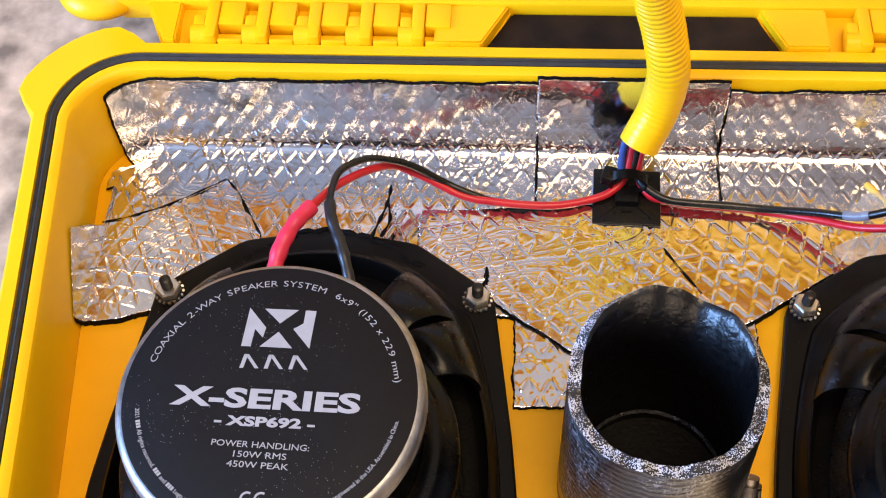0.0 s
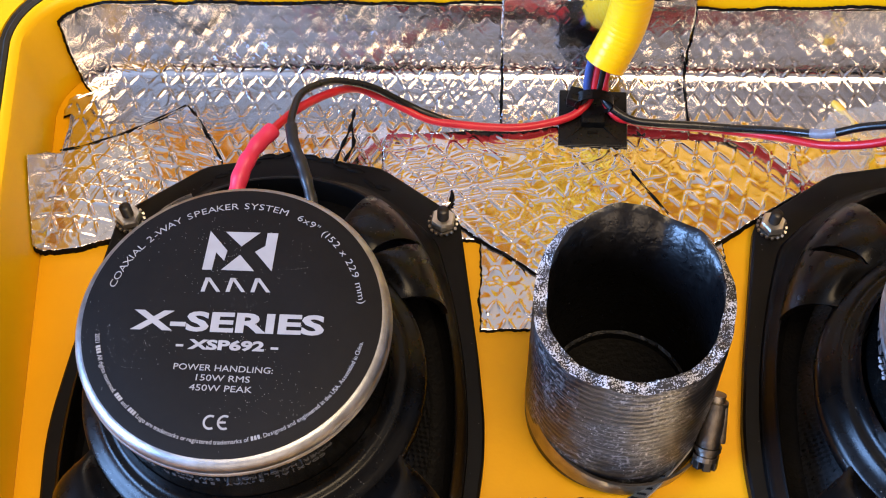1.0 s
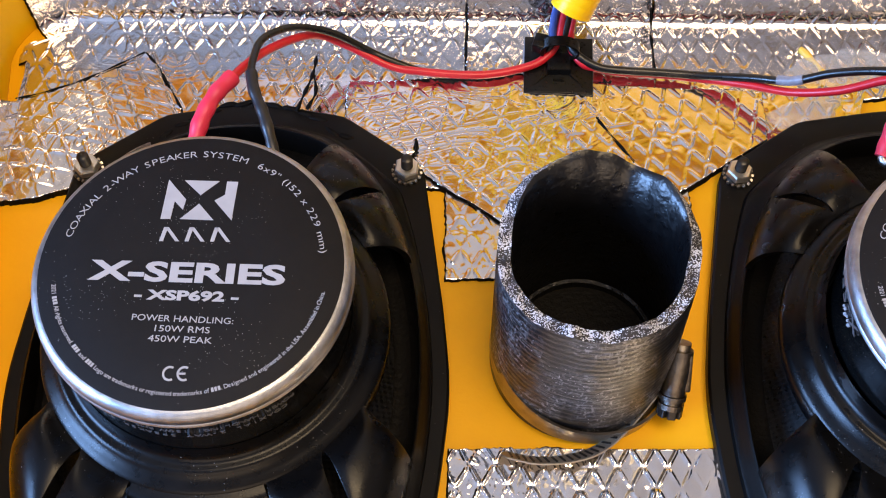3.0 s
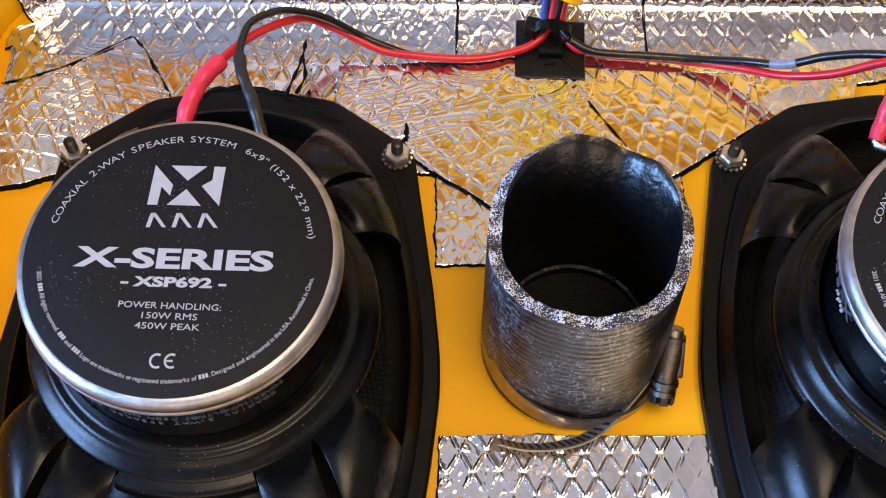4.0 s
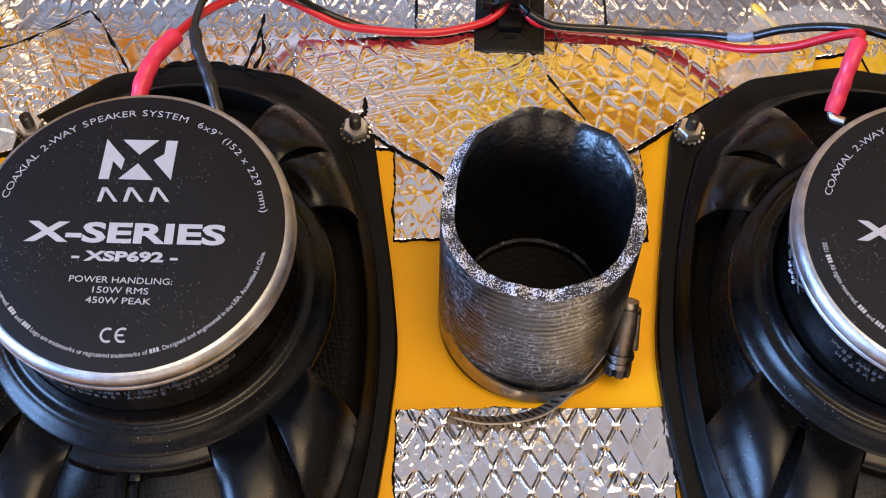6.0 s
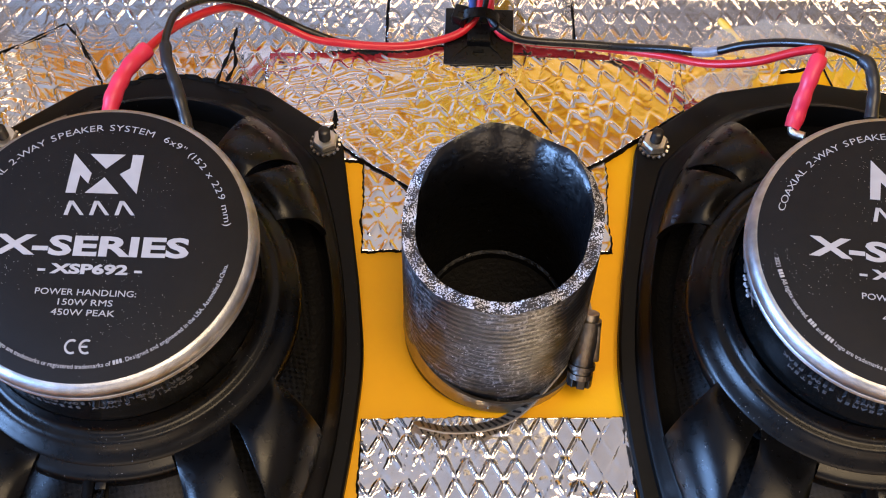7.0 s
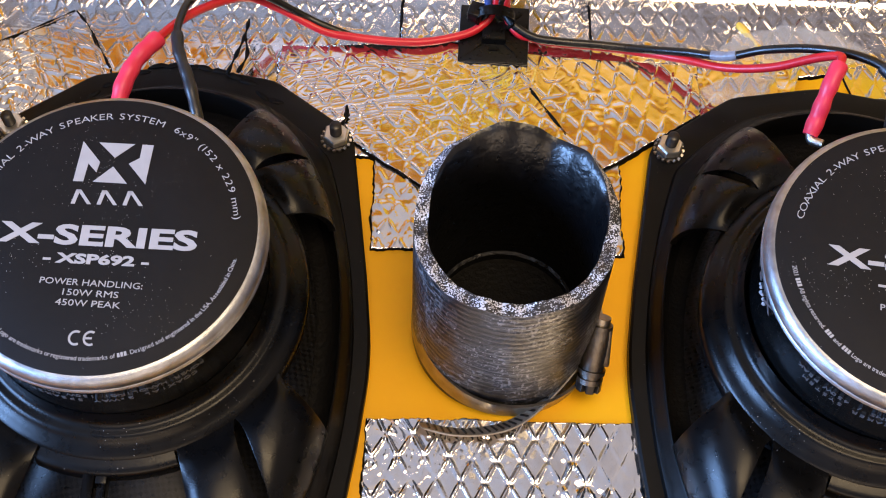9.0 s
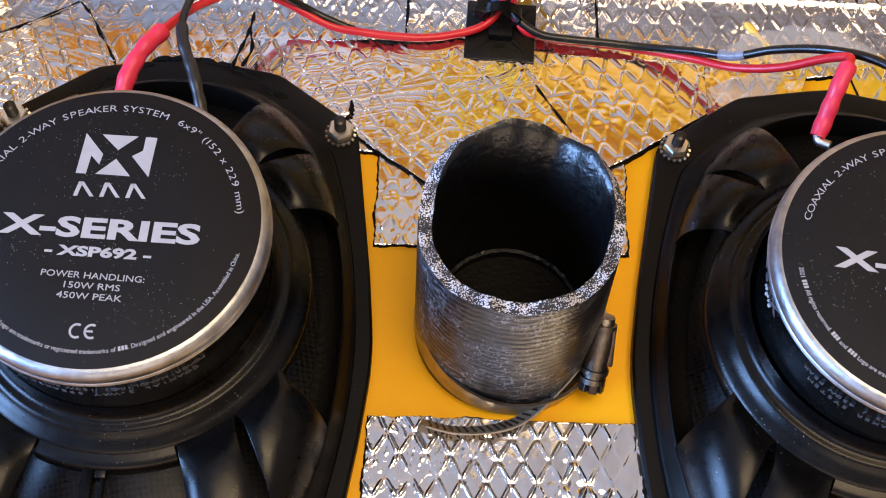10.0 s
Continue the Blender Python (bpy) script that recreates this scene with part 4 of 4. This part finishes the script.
# ---- hose clamp ----
def hose_clamp():
    c = thing("hose_clamp", "worn steel worm-drive clamp round hose foot, slotted tail loose", "hose clamp")
    bm = bmesh.new()
    tilt = Matrix.Translation((HX, HY, 0)) @ Matrix.Rotation(radians(9), 4, "Y") @ Matrix.Rotation(radians(3), 4, "X")
    revolve(bm, [(0.0314, 0.0040), (0.0324, 0.0036), (0.0325, 0.0050), (0.0322, 0.0085), (0.0325, 0.0120), (0.0324, 0.0134), (0.0314, 0.0130)], 120, m=tilt)
    part("band", bm, DULLSTEEL, c)
    # loose tail
    ctrl = [(0.0305, 0.000, 0.0170), (0.0270, -0.0100, 0.0120), (0.0180, -0.0212, 0.0075), (0.0075, -0.0310, 0.0050), (-0.0025, -0.0350, 0.0042), (-0.0150, -0.0360, 0.0040), (-0.0265, -0.0338, 0.0042)]
    path = spline(ctrl, 90)
    bm = bmesh.new()
    prev = None
    for k, p in enumerate(path):
        d = (path[min(k + 1, 89)] - path[max(k - 1, 0)]).normalized()
        lean = Vector((0.25, -0.65, 0.72))
        w = (lean - d * lean.dot(d)).normalized()
        nrm = d.cross(w).normalized()
        half = 0.0031 if k < 86 else 0.0031 * (90 - k) / 4
        row = [bm.verts.new(p + w * half + nrm * 0.0003), bm.verts.new(p - w * half + nrm * 0.0003), bm.verts.new(p - w * half - nrm * 0.0003), bm.verts.new(p + w * half - nrm * 0.0003)]
        if prev:
            for j in range(4):
                bm.faces.new((prev[j], prev[(j + 1) % 4], row[(j + 1) % 4], row[j]))
        prev = row
    tail = part("tail", bm, TAILSTEEL, c, "slotted clamp band end", smooth=False)
    for k in range(4, 88, 3):
        p = path[k]
        d = (path[k + 1] - path[k - 1]).normalized()
        lean = Vector((0.25, -0.65, 0.72))
        w = (lean - d * lean.dot(d)).normalized()
        nrm = d.cross(w).normalized()
        bm = bmesh.new()
        m = Matrix((d, w, nrm)).transposed().to_4x4()
        m.translation = p
        box(bm, -0.00035, 0.00035, -0.0021, 0.0021, -0.0006, 0.0006, m=m @ Matrix.Rotation(0.35, 4, "Z"))
        part("slot", bm, BOLT, tail, smooth=False)
    # worm housing and screw
    a, b = Vector((0.0318, -0.0045, 0.0270)), Vector((0.0292, -0.0200, 0.0105))
    d = (b - a).normalized()
    bm = bmesh.new()
    e = a.lerp(b, 0.76)
    tube(bm, [a + d * 0.001, a.lerp(e, 0.5), e], lambda l: 0.0041 + 0.0003 * math.sin(l * 240), 16, 22)
    turn = Matrix.Rotation(radians(49), 4, "X")
    box(bm, -0.0050, 0.0044, -0.0066, 0.0066, -0.0052, -0.0020, m=Matrix.Translation(a.lerp(e, 0.5)) @ turn, bevel=0.0006)
    box(bm, 0.0016, 0.0044, -0.0068, 0.0066, -0.0040, 0.0030, m=Matrix.Translation(a.lerp(e, 0.5)) @ turn, bevel=0.0008)
    part("worm_housing", bm, HOUSING, c, "dark dull steel worm housing")
    bm = bmesh.new()
    tube(bm, [a - d * 0.0014, a + d * 0.0030], 0.0030, 6, 16)
    part("screw_tip", bm, DULLSTEEL, c)
    bm = bmesh.new()
    tube(bm, [e - d * 0.0004, e + d * 0.0012], 0.0046, 4, 24)
    tube(bm, [e + d * 0.0010, e + d * 0.0030], 0.0036, 4, 24)
    part("screw_collar", bm, HOUSING, c)
    bm = bmesh.new()
    tube(bm, [e + d * 0.0028, e + d * 0.0046], 0.0043, 4, 24)
    head = part("screw_head", bm, HOUSING, c, "slotted hexagon screw head", smooth=False)
    for k in range(6):
        bm = bmesh.new()
        box(bm, 0.0016, 0.0042, -0.0014, 0.0014, -0.0012, 0.0022, m=Matrix.Translation(e + d * 0.0054) @ d.to_track_quat("Z", "Y").to_matrix().to_4x4() @ Matrix.Rotation(radians(60 * k + 20), 4, "Z"), bevel=0.0004)
        part("head_tooth", bm, BOLT, head, smooth=False)


hose_clamp()


# ---- cable mount ----
def cable_mount():
    c = thing("cable_mount", "square black nylon cable tie mount stuck on the foil", "cable mount")
    m = Matrix.Translation((-0.0033, 0.1248, 0)) @ Matrix.Rotation(radians(-2), 4, "Z")
    bm = bmesh.new()
    box(bm, -0.0136, 0.0136, -0.0138, 0.0136, 0.0018, 0.0032, m=m)
    part("foam_pad", bm, FOAM, c, "grey adhesive foam pad")
    bm = bmesh.new()
    box(bm, -0.0134, 0.0134, -0.0132, 0.0134, 0.0032, 0.0048, m=m, bevel=0.0005)
    for s in (1, -1):
        for t in (1, -1):
            box(bm, 0.004, 0.0155, -0.0005, 0.0005, 0.0045, 0.0064, m=m @ Matrix.Rotation(math.atan2(t, s), 4, "Z") @ Matrix.Rotation(radians(6), 4, "Y"))
    box(bm, -0.0046, 0.0046, -0.0046, 0.0046, 0.0045, 0.0075, m=m, bevel=0.0008)
    box(bm, -0.0046, 0.0046, -0.0049, -0.0043, 0.0045, 0.0080, m=m)
    part("base_plate", bm, BLACKPLASTIC, c)
    bm = bmesh.new()
    box(bm, -0.0022, 0.0022, -0.0080, -0.0070, 0.0046, 0.0052, m=m)
    part("ridge", bm, BLACKPLASTIC, c)
    t = thing("cable_tie", "black nylon cable tie round the wire bundle on its mount", "cable tie")
    bm = bmesh.new()
    loop = [Vector((0.0068 * math.cos(a), 0, 0.0110 + 0.0048 * math.sin(a))) for a in (2 * math.pi * k / 40 for k in range(40))]
    rows = []
    for dy, gr in ((-0.0022, 1.0), (-0.0022, 1.12), (0.0022, 1.12), (0.0022, 1.0)):
        rows.append([m @ Vector((p.x * gr, 0.0030 + dy, 0.0110 + (p.z - 0.0110) * gr)) for p in loop])
    ring_mesh(bm, rows, closed=True)
    part("strap", bm, BLACKPLASTIC, t)
    bm = bmesh.new()
    box(bm, -0.0112, -0.0058, -0.0005, 0.0062, 0.0090, 0.0140, m=m @ Matrix.Rotation(radians(-14), 4, "Z"), bevel=0.0007)
    part("lock_head", bm, BLACKPLASTIC, t)


cable_mount()


# ---- wires and conduit ----
def wire(name, label, pts, r, mat, n=160, sleeves=()):
    w = thing(name, label, "wire", "speaker wires")
    bm = bmesh.new()
    tube(bm, pts, r, n, 14)
    part("insulation", bm, mat, w)
    for nm, sp_, sr, sm, lab in sleeves:
        bm = bmesh.new()
        tube(bm, sp_, lambda l: sr * (1 + 0.05 * math.sin(l * 900) + 0.04 * math.sin(l * 390)), 50, 18)
        part(nm, bm, sm, w, lab)
    return w


wire("speaker_wire", "red vinyl wire arching from the tie mount to a speaker terminal",
     [(-0.003, 0.1370, 0.0150), (-0.0046, 0.1308, 0.0092), (-0.0090, 0.1260, 0.0072), (-0.0154, 0.1225, 0.0066), (-0.028, 0.1190, 0.0066), (-0.0399, 0.1180, 0.0070), (-0.0555, 0.1190, 0.0074), (-0.0685, 0.1208, 0.0085), (-0.0858, 0.1252, 0.0160), (-0.0978, 0.1230, 0.0245), (-0.1120, 0.1058, 0.0370), (-0.1227, 0.0873, 0.0439), (-0.1290, 0.0755, 0.0435), (-0.1324, 0.0640, 0.0400)],
     0.0016, RED, sleeves=(("heat_shrink", [(-0.1212, 0.0897, 0.0436), (-0.1265, 0.0815, 0.0442), (-0.1305, 0.0720, 0.0428), (-0.1325, 0.0630, 0.0396), (-0.1333, 0.0540, 0.0362)], 0.0030, REDSHRINK, "pinkish red heat-shrink sleeve"),))
wire("speaker_wire", "black vinyl wire arching from the tie mount to a speaker terminal",
     [(-0.005, 0.1375, 0.0155), (-0.0060, 0.1310, 0.0105), (-0.0110, 0.1258, 0.0050), (-0.0162, 0.1236, 0.0045), (-0.028, 0.1202, 0.0045), (-0.0399, 0.1192, 0.0048), (-0.0555, 0.1203, 0.0057), (-0.0690, 0.1226, 0.0100), (-0.0770, 0.1245, 0.0135), (-0.0892, 0.1238, 0.0245), (-0.1000, 0.1208, 0.0320), (-0.1066, 0.1162, 0.0365), (-0.1120, 0.1085, 0.0415), (-0.1141, 0.1000, 0.0445), (-0.1140, 0.0872, 0.0466), (-0.1085, 0.0720, 0.0450)],
     0.0014, BLACKWIRE, sleeves=(("heat_shrink", [(-0.1143, 0.0895, 0.0466), (-0.1128, 0.0820, 0.0464), (-0.1090, 0.0730, 0.0452), (-0.1062, 0.0645, 0.0432), (-0.1040, 0.0570, 0.0402)], 0.0021, BLACKSHRINK, "grey-black heat-shrink sleeve"),
                                 ("crimp_terminal", [(-0.1041, 0.0572, 0.0402), (-0.1035, 0.0545, 0.0388), (-0.1030, 0.0520, 0.0375)], 0.0011, STEEL, "bare silver crimp terminal")))
wire("speaker_wire", "black vinyl wire running over the foil to a speaker terminal",
     [(-0.001, 0.1375, 0.0160), (0.0005, 0.1315, 0.0105), (0.0045, 0.1265, 0.0080), (0.0120, 0.1225, 0.0066), (0.0210, 0.1210, 0.0066), (0.0350, 0.1200, 0.0068), (0.0513, 0.1178, 0.0080), (0.0680, 0.1125, 0.0140), (0.0814, 0.1061, 0.0210), (0.0938, 0.1031, 0.0300), (0.1077, 0.0984, 0.0380), (0.1208, 0.0909, 0.0450), (0.1300, 0.0833, 0.0470), (0.1313, 0.0742, 0.0450)],
     0.0016, BLACKWIRE, sleeves=(("heat_shrink", [(0.1285, 0.0853, 0.0468), (0.1308, 0.0815, 0.0470), (0.1314, 0.0742, 0.0452), (0.1310, 0.0695, 0.0432), (0.1303, 0.0645, 0.0410)], 0.0023, BLACKSHRINK, "black heat-shrink sleeve"),
                                 ("tape_wrap", [(0.0770, 0.1084, 0.0186), (0.0814, 0.1061, 0.0210), (0.0850, 0.1050, 0.0238)], 0.0019, TAPE, "crumpled clear tape wrap")))
wire("speaker_wire", "red vinyl wire running over the foil to a speaker terminal",
     [(0.001, 0.1372, 0.0150), (0.0015, 0.1305, 0.0085), (0.0060, 0.1245, 0.0058), (0.0130, 0.1233, 0.0043), (0.0210, 0.1217, 0.0043), (0.0350, 0.1207, 0.0045), (0.0513, 0.1181, 0.0056), (0.0680, 0.1110, 0.0115), (0.0822, 0.1042, 0.0165), (0.0962, 0.0980, 0.0265), (0.1072, 0.0940, 0.0380), (0.1125, 0.0912, 0.0440), (0.1146, 0.0890, 0.0466), (0.1136, 0.0857, 0.0475), (0.1113, 0.0800, 0.0460)],
     0.0016, RED, sleeves=(("heat_shrink", [(0.1134, 0.0850, 0.0475), (0.1108, 0.0800, 0.0465), (0.1083, 0.0740, 0.0420), (0.1065, 0.0690, 0.0372), (0.1045, 0.0645, 0.0345)], 0.0029, REDSHRINK, "pinkish red heat-shrink sleeve"),
                           ("crimp_terminal", [(0.1047, 0.0652, 0.0345), (0.1052, 0.0630, 0.0338), (0.1085, 0.0610, 0.0345)], 0.0016, STEEL, "bare silver crimp terminal")))
for k, (mat, dx, lab) in enumerate(((BLUEWIRE, -0.0030, "dark blue wire of the bundle leaving the conduit"), (RED, 0.0, "red wire of the bundle leaving the conduit"), (BLACKWIRE, 0.0018, "black wire of the bundle leaving the conduit"), (RED, 0.0038, "thin red wire of the bundle leaving the conduit"))):
    wire("bundle_wire", lab, [(-0.003 + dx * 0.6, 0.1300, 0.0105), (-0.003 + dx, 0.1335, 0.0140), (-0.0015 + dx * 1.1, 0.1385, 0.0230), (0.001 + dx, 0.1410, 0.0330)], 0.0016 if k < 3 else 0.0012, mat, 40)


def conduit():
    c = thing("wire_conduit", "yellow corrugated plastic conduit curving up from the wires", "conduit")
    pts = [(0.0002, 0.1360, 0.0240), (0.0068, 0.1438, 0.0370), (0.0088, 0.1470, 0.0540), (0.0052, 0.1475, 0.0750), (0.0002, 0.1450, 0.0950), (-0.0042, 0.1420, 0.1150), (-0.008, 0.1450, 0.140), (-0.012, 0.156, 0.172), (-0.014, 0.190, 0.195), (-0.015, 0.248, 0.190)]
    bm = bmesh.new()
    tube(bm, pts, lambda l: 0.0082 - (0.0001 + 0.0007 * min(1.0, max(0.0, (l - 0.03) / 0.03))) * (0.5 - 0.5 * math.cos(2 * math.pi * l / 0.0029)) ** 2, 720, 24, cap=False)
    part("corrugated_sleeve", bm, CONDUIT, c)
    bm = bmesh.new()
    tube(bm, pts[:3], lambda l: 0.0060, 60, 20, cap=False)
    part("bore", bm, GLUEYELLOW, c)


conduit()


# ---- glue, sealant and stray strands ----
def blob(name, label, category, cx, cy, z, rx, ry, thick, mat, seed, turn=0.0, n=44):
    bm = bmesh.new()
    rnd = random.Random(seed)
    ph = [rnd.uniform(0, 6.28) for _ in range(5)]
    loops = []
    for u, h in ((1.0, 0.0), (0.93, 0.7), (0.75, 1.0), (0.4, 0.9), (0.12, 1.0)):
        l = []
        for k in range(n):
            a = 2 * math.pi * k / n
            w = u * (1 + 0.16 * math.sin(2 * a + ph[0]) + 0.10 * math.sin(3 * a + ph[1]) + 0.06 * math.sin(7 * a + ph[2]) + 0.04 * math.sin(13 * a + ph[3]))
            x, y = rx * w * math.cos(a), ry * w * math.sin(a)
            l.append(Vector((cx + x * math.cos(turn) - y * math.sin(turn), cy + x * math.sin(turn) + y * math.cos(turn), z + thick * h * (1 + 0.3 * math.sin(5 * a + ph[4] + 4 * u)))))
        loops.append(l)
    rings = ring_mesh(bm, loops)
    bm.faces.new(rings[-1])
    return tagged(part(name, bm, mat), label, category)


def clear(m, amount):
    m.node_tree.nodes["Principled BSDF"].inputs["Alpha"].default_value = amount
    return m


clear(GLUE, 0.28)
clear(TAPE, 0.5)
blob("glue_residue", "dried clear glue smear on the foil", "glue", 0.114, 0.1255, 0.0022, 0.024, 0.0105, 0.0007, GLUE, 3)
blob("glue_residue", "cloudy glue smear beside the speaker flange", "glue", 0.091, 0.1055, 0.0022, 0.0135, 0.0075, 0.0008, GLUE, 8, 0.35)
bm = bmesh.new()
tube(bm, [(0.0925, 0.1360, 0.0014), (0.0955, 0.1318, 0.0016), (0.0985, 0.1280, 0.0016), (0.1000, 0.1235, 0.0016), (0.0990, 0.1180, 0.0014)], lambda l: 0.0012 + 0.0005 * math.sin(l * 500), 40, 10)
tagged(part("glue_strand", bm, GLUEYELLOW), "amber strand of dried glue on the foil", "glue")


def sealant(cx, cy, a0, a1, seed, label):
    rnd = random.Random(seed)
    s = thing("butyl_sealant", label, "sealant")
    for k in range(13):
        t = a0 + (a1 - a0) * k / 12
        a = radians(t)
        x, y = cx + 0.070 * math.cos(a), cy + FC + 0.1160 * math.sin(a)
        bm = bmesh.new()
        bmesh.ops.create_icosphere(bm, subdivisions=2, radius=1.0)
        for v in bm.verts:
            q = v.co.copy()
            w = 1 + 0.35 * noise.noise(q * 1.7 + Vector((seed, k, 0)))
            v.co = Vector((q.x * 0.0040 * w, q.y * 0.0013 * w, q.z * 0.0010 * w))
        bmesh.ops.transform(bm, matrix=Matrix.Translation((x, y + rnd.uniform(-0.0012, 0.0012), 0.0048)) @ Matrix.Rotation(a - math.pi / 2 + rnd.uniform(-0.3, 0.3), 4, "Z"), verts=bm.verts)
        part("lump", bm, BUTYL, s)


sealant(-0.1197, -0.0028, 60, 118, 2, "lumpy black butyl sealant along the top of the flange")
for pts, lab in (([(-0.1038, 0.1010, 0.0060), (-0.1010, 0.1070, 0.0090), (-0.0985, 0.1120, 0.0115), (-0.0975, 0.1180, 0.0110), (-0.0972, 0.1240, 0.0100)], "curled black butyl strand sticking up from the flange"),
                 ([(-0.1000, 0.1020, 0.0060), (-0.0968, 0.1085, 0.0080), (-0.0976, 0.1150, 0.0100)], "short black butyl strand beside the flange"),
                 ([(-0.0600, 0.0790, 0.0060), (-0.0578, 0.0850, 0.0050), (-0.0580, 0.0900, 0.0045)], "thin black butyl strand by the bolt")):
    bm = bmesh.new()
    tube(bm, pts, lambda l: 0.0006 + 0.00025 * math.sin(l * 900), 40, 8)
    tagged(part("butyl_strand", bm, BUTYL), lab, "sealant strand")
for pts, lab in (([(-0.2135, 0.1075, 0.0036), (-0.203, 0.1106, 0.0036), (-0.186, 0.1181, 0.0036), (-0.1662, 0.1302, 0.0036)], "black cut edge along the slanted foil strip"),
                 ([(-0.1655, 0.1300, 0.0036), (-0.1602, 0.1236, 0.0036), (-0.1545, 0.1140, 0.0036), (-0.1490, 0.1040, 0.0036)], "black cut end of the slanted foil strip"),
                 ([(0.0105, 0.1010, 0.0040), (0.0170, 0.0910, 0.0042), (0.0240, 0.0812, 0.0040)], "dark slit cut in the foil flap"),
                 ([(0.0338, 0.1540 - 0.003, 0.0100), (0.0338, 0.1440, 0.0022), (0.0343, 0.1300, 0.0022), (0.0345, 0.1200, 0.0024)], "dark seam between two foil sheets"),
                 ([(-0.0393, 0.1510, 0.0300), (-0.0393, 0.1500, 0.0090), (-0.0393, 0.1420, 0.0022), (-0.0394, 0.1200, 0.0024)], "dark seam between two foil sheets")):
    bm = bmesh.new()
    tube(bm, pts, lambda l: 0.00028 + 0.00015 * math.sin(l * 500), 60, 6)
    tagged(part("foil_seam", bm, BUTYL), lab, "seam")
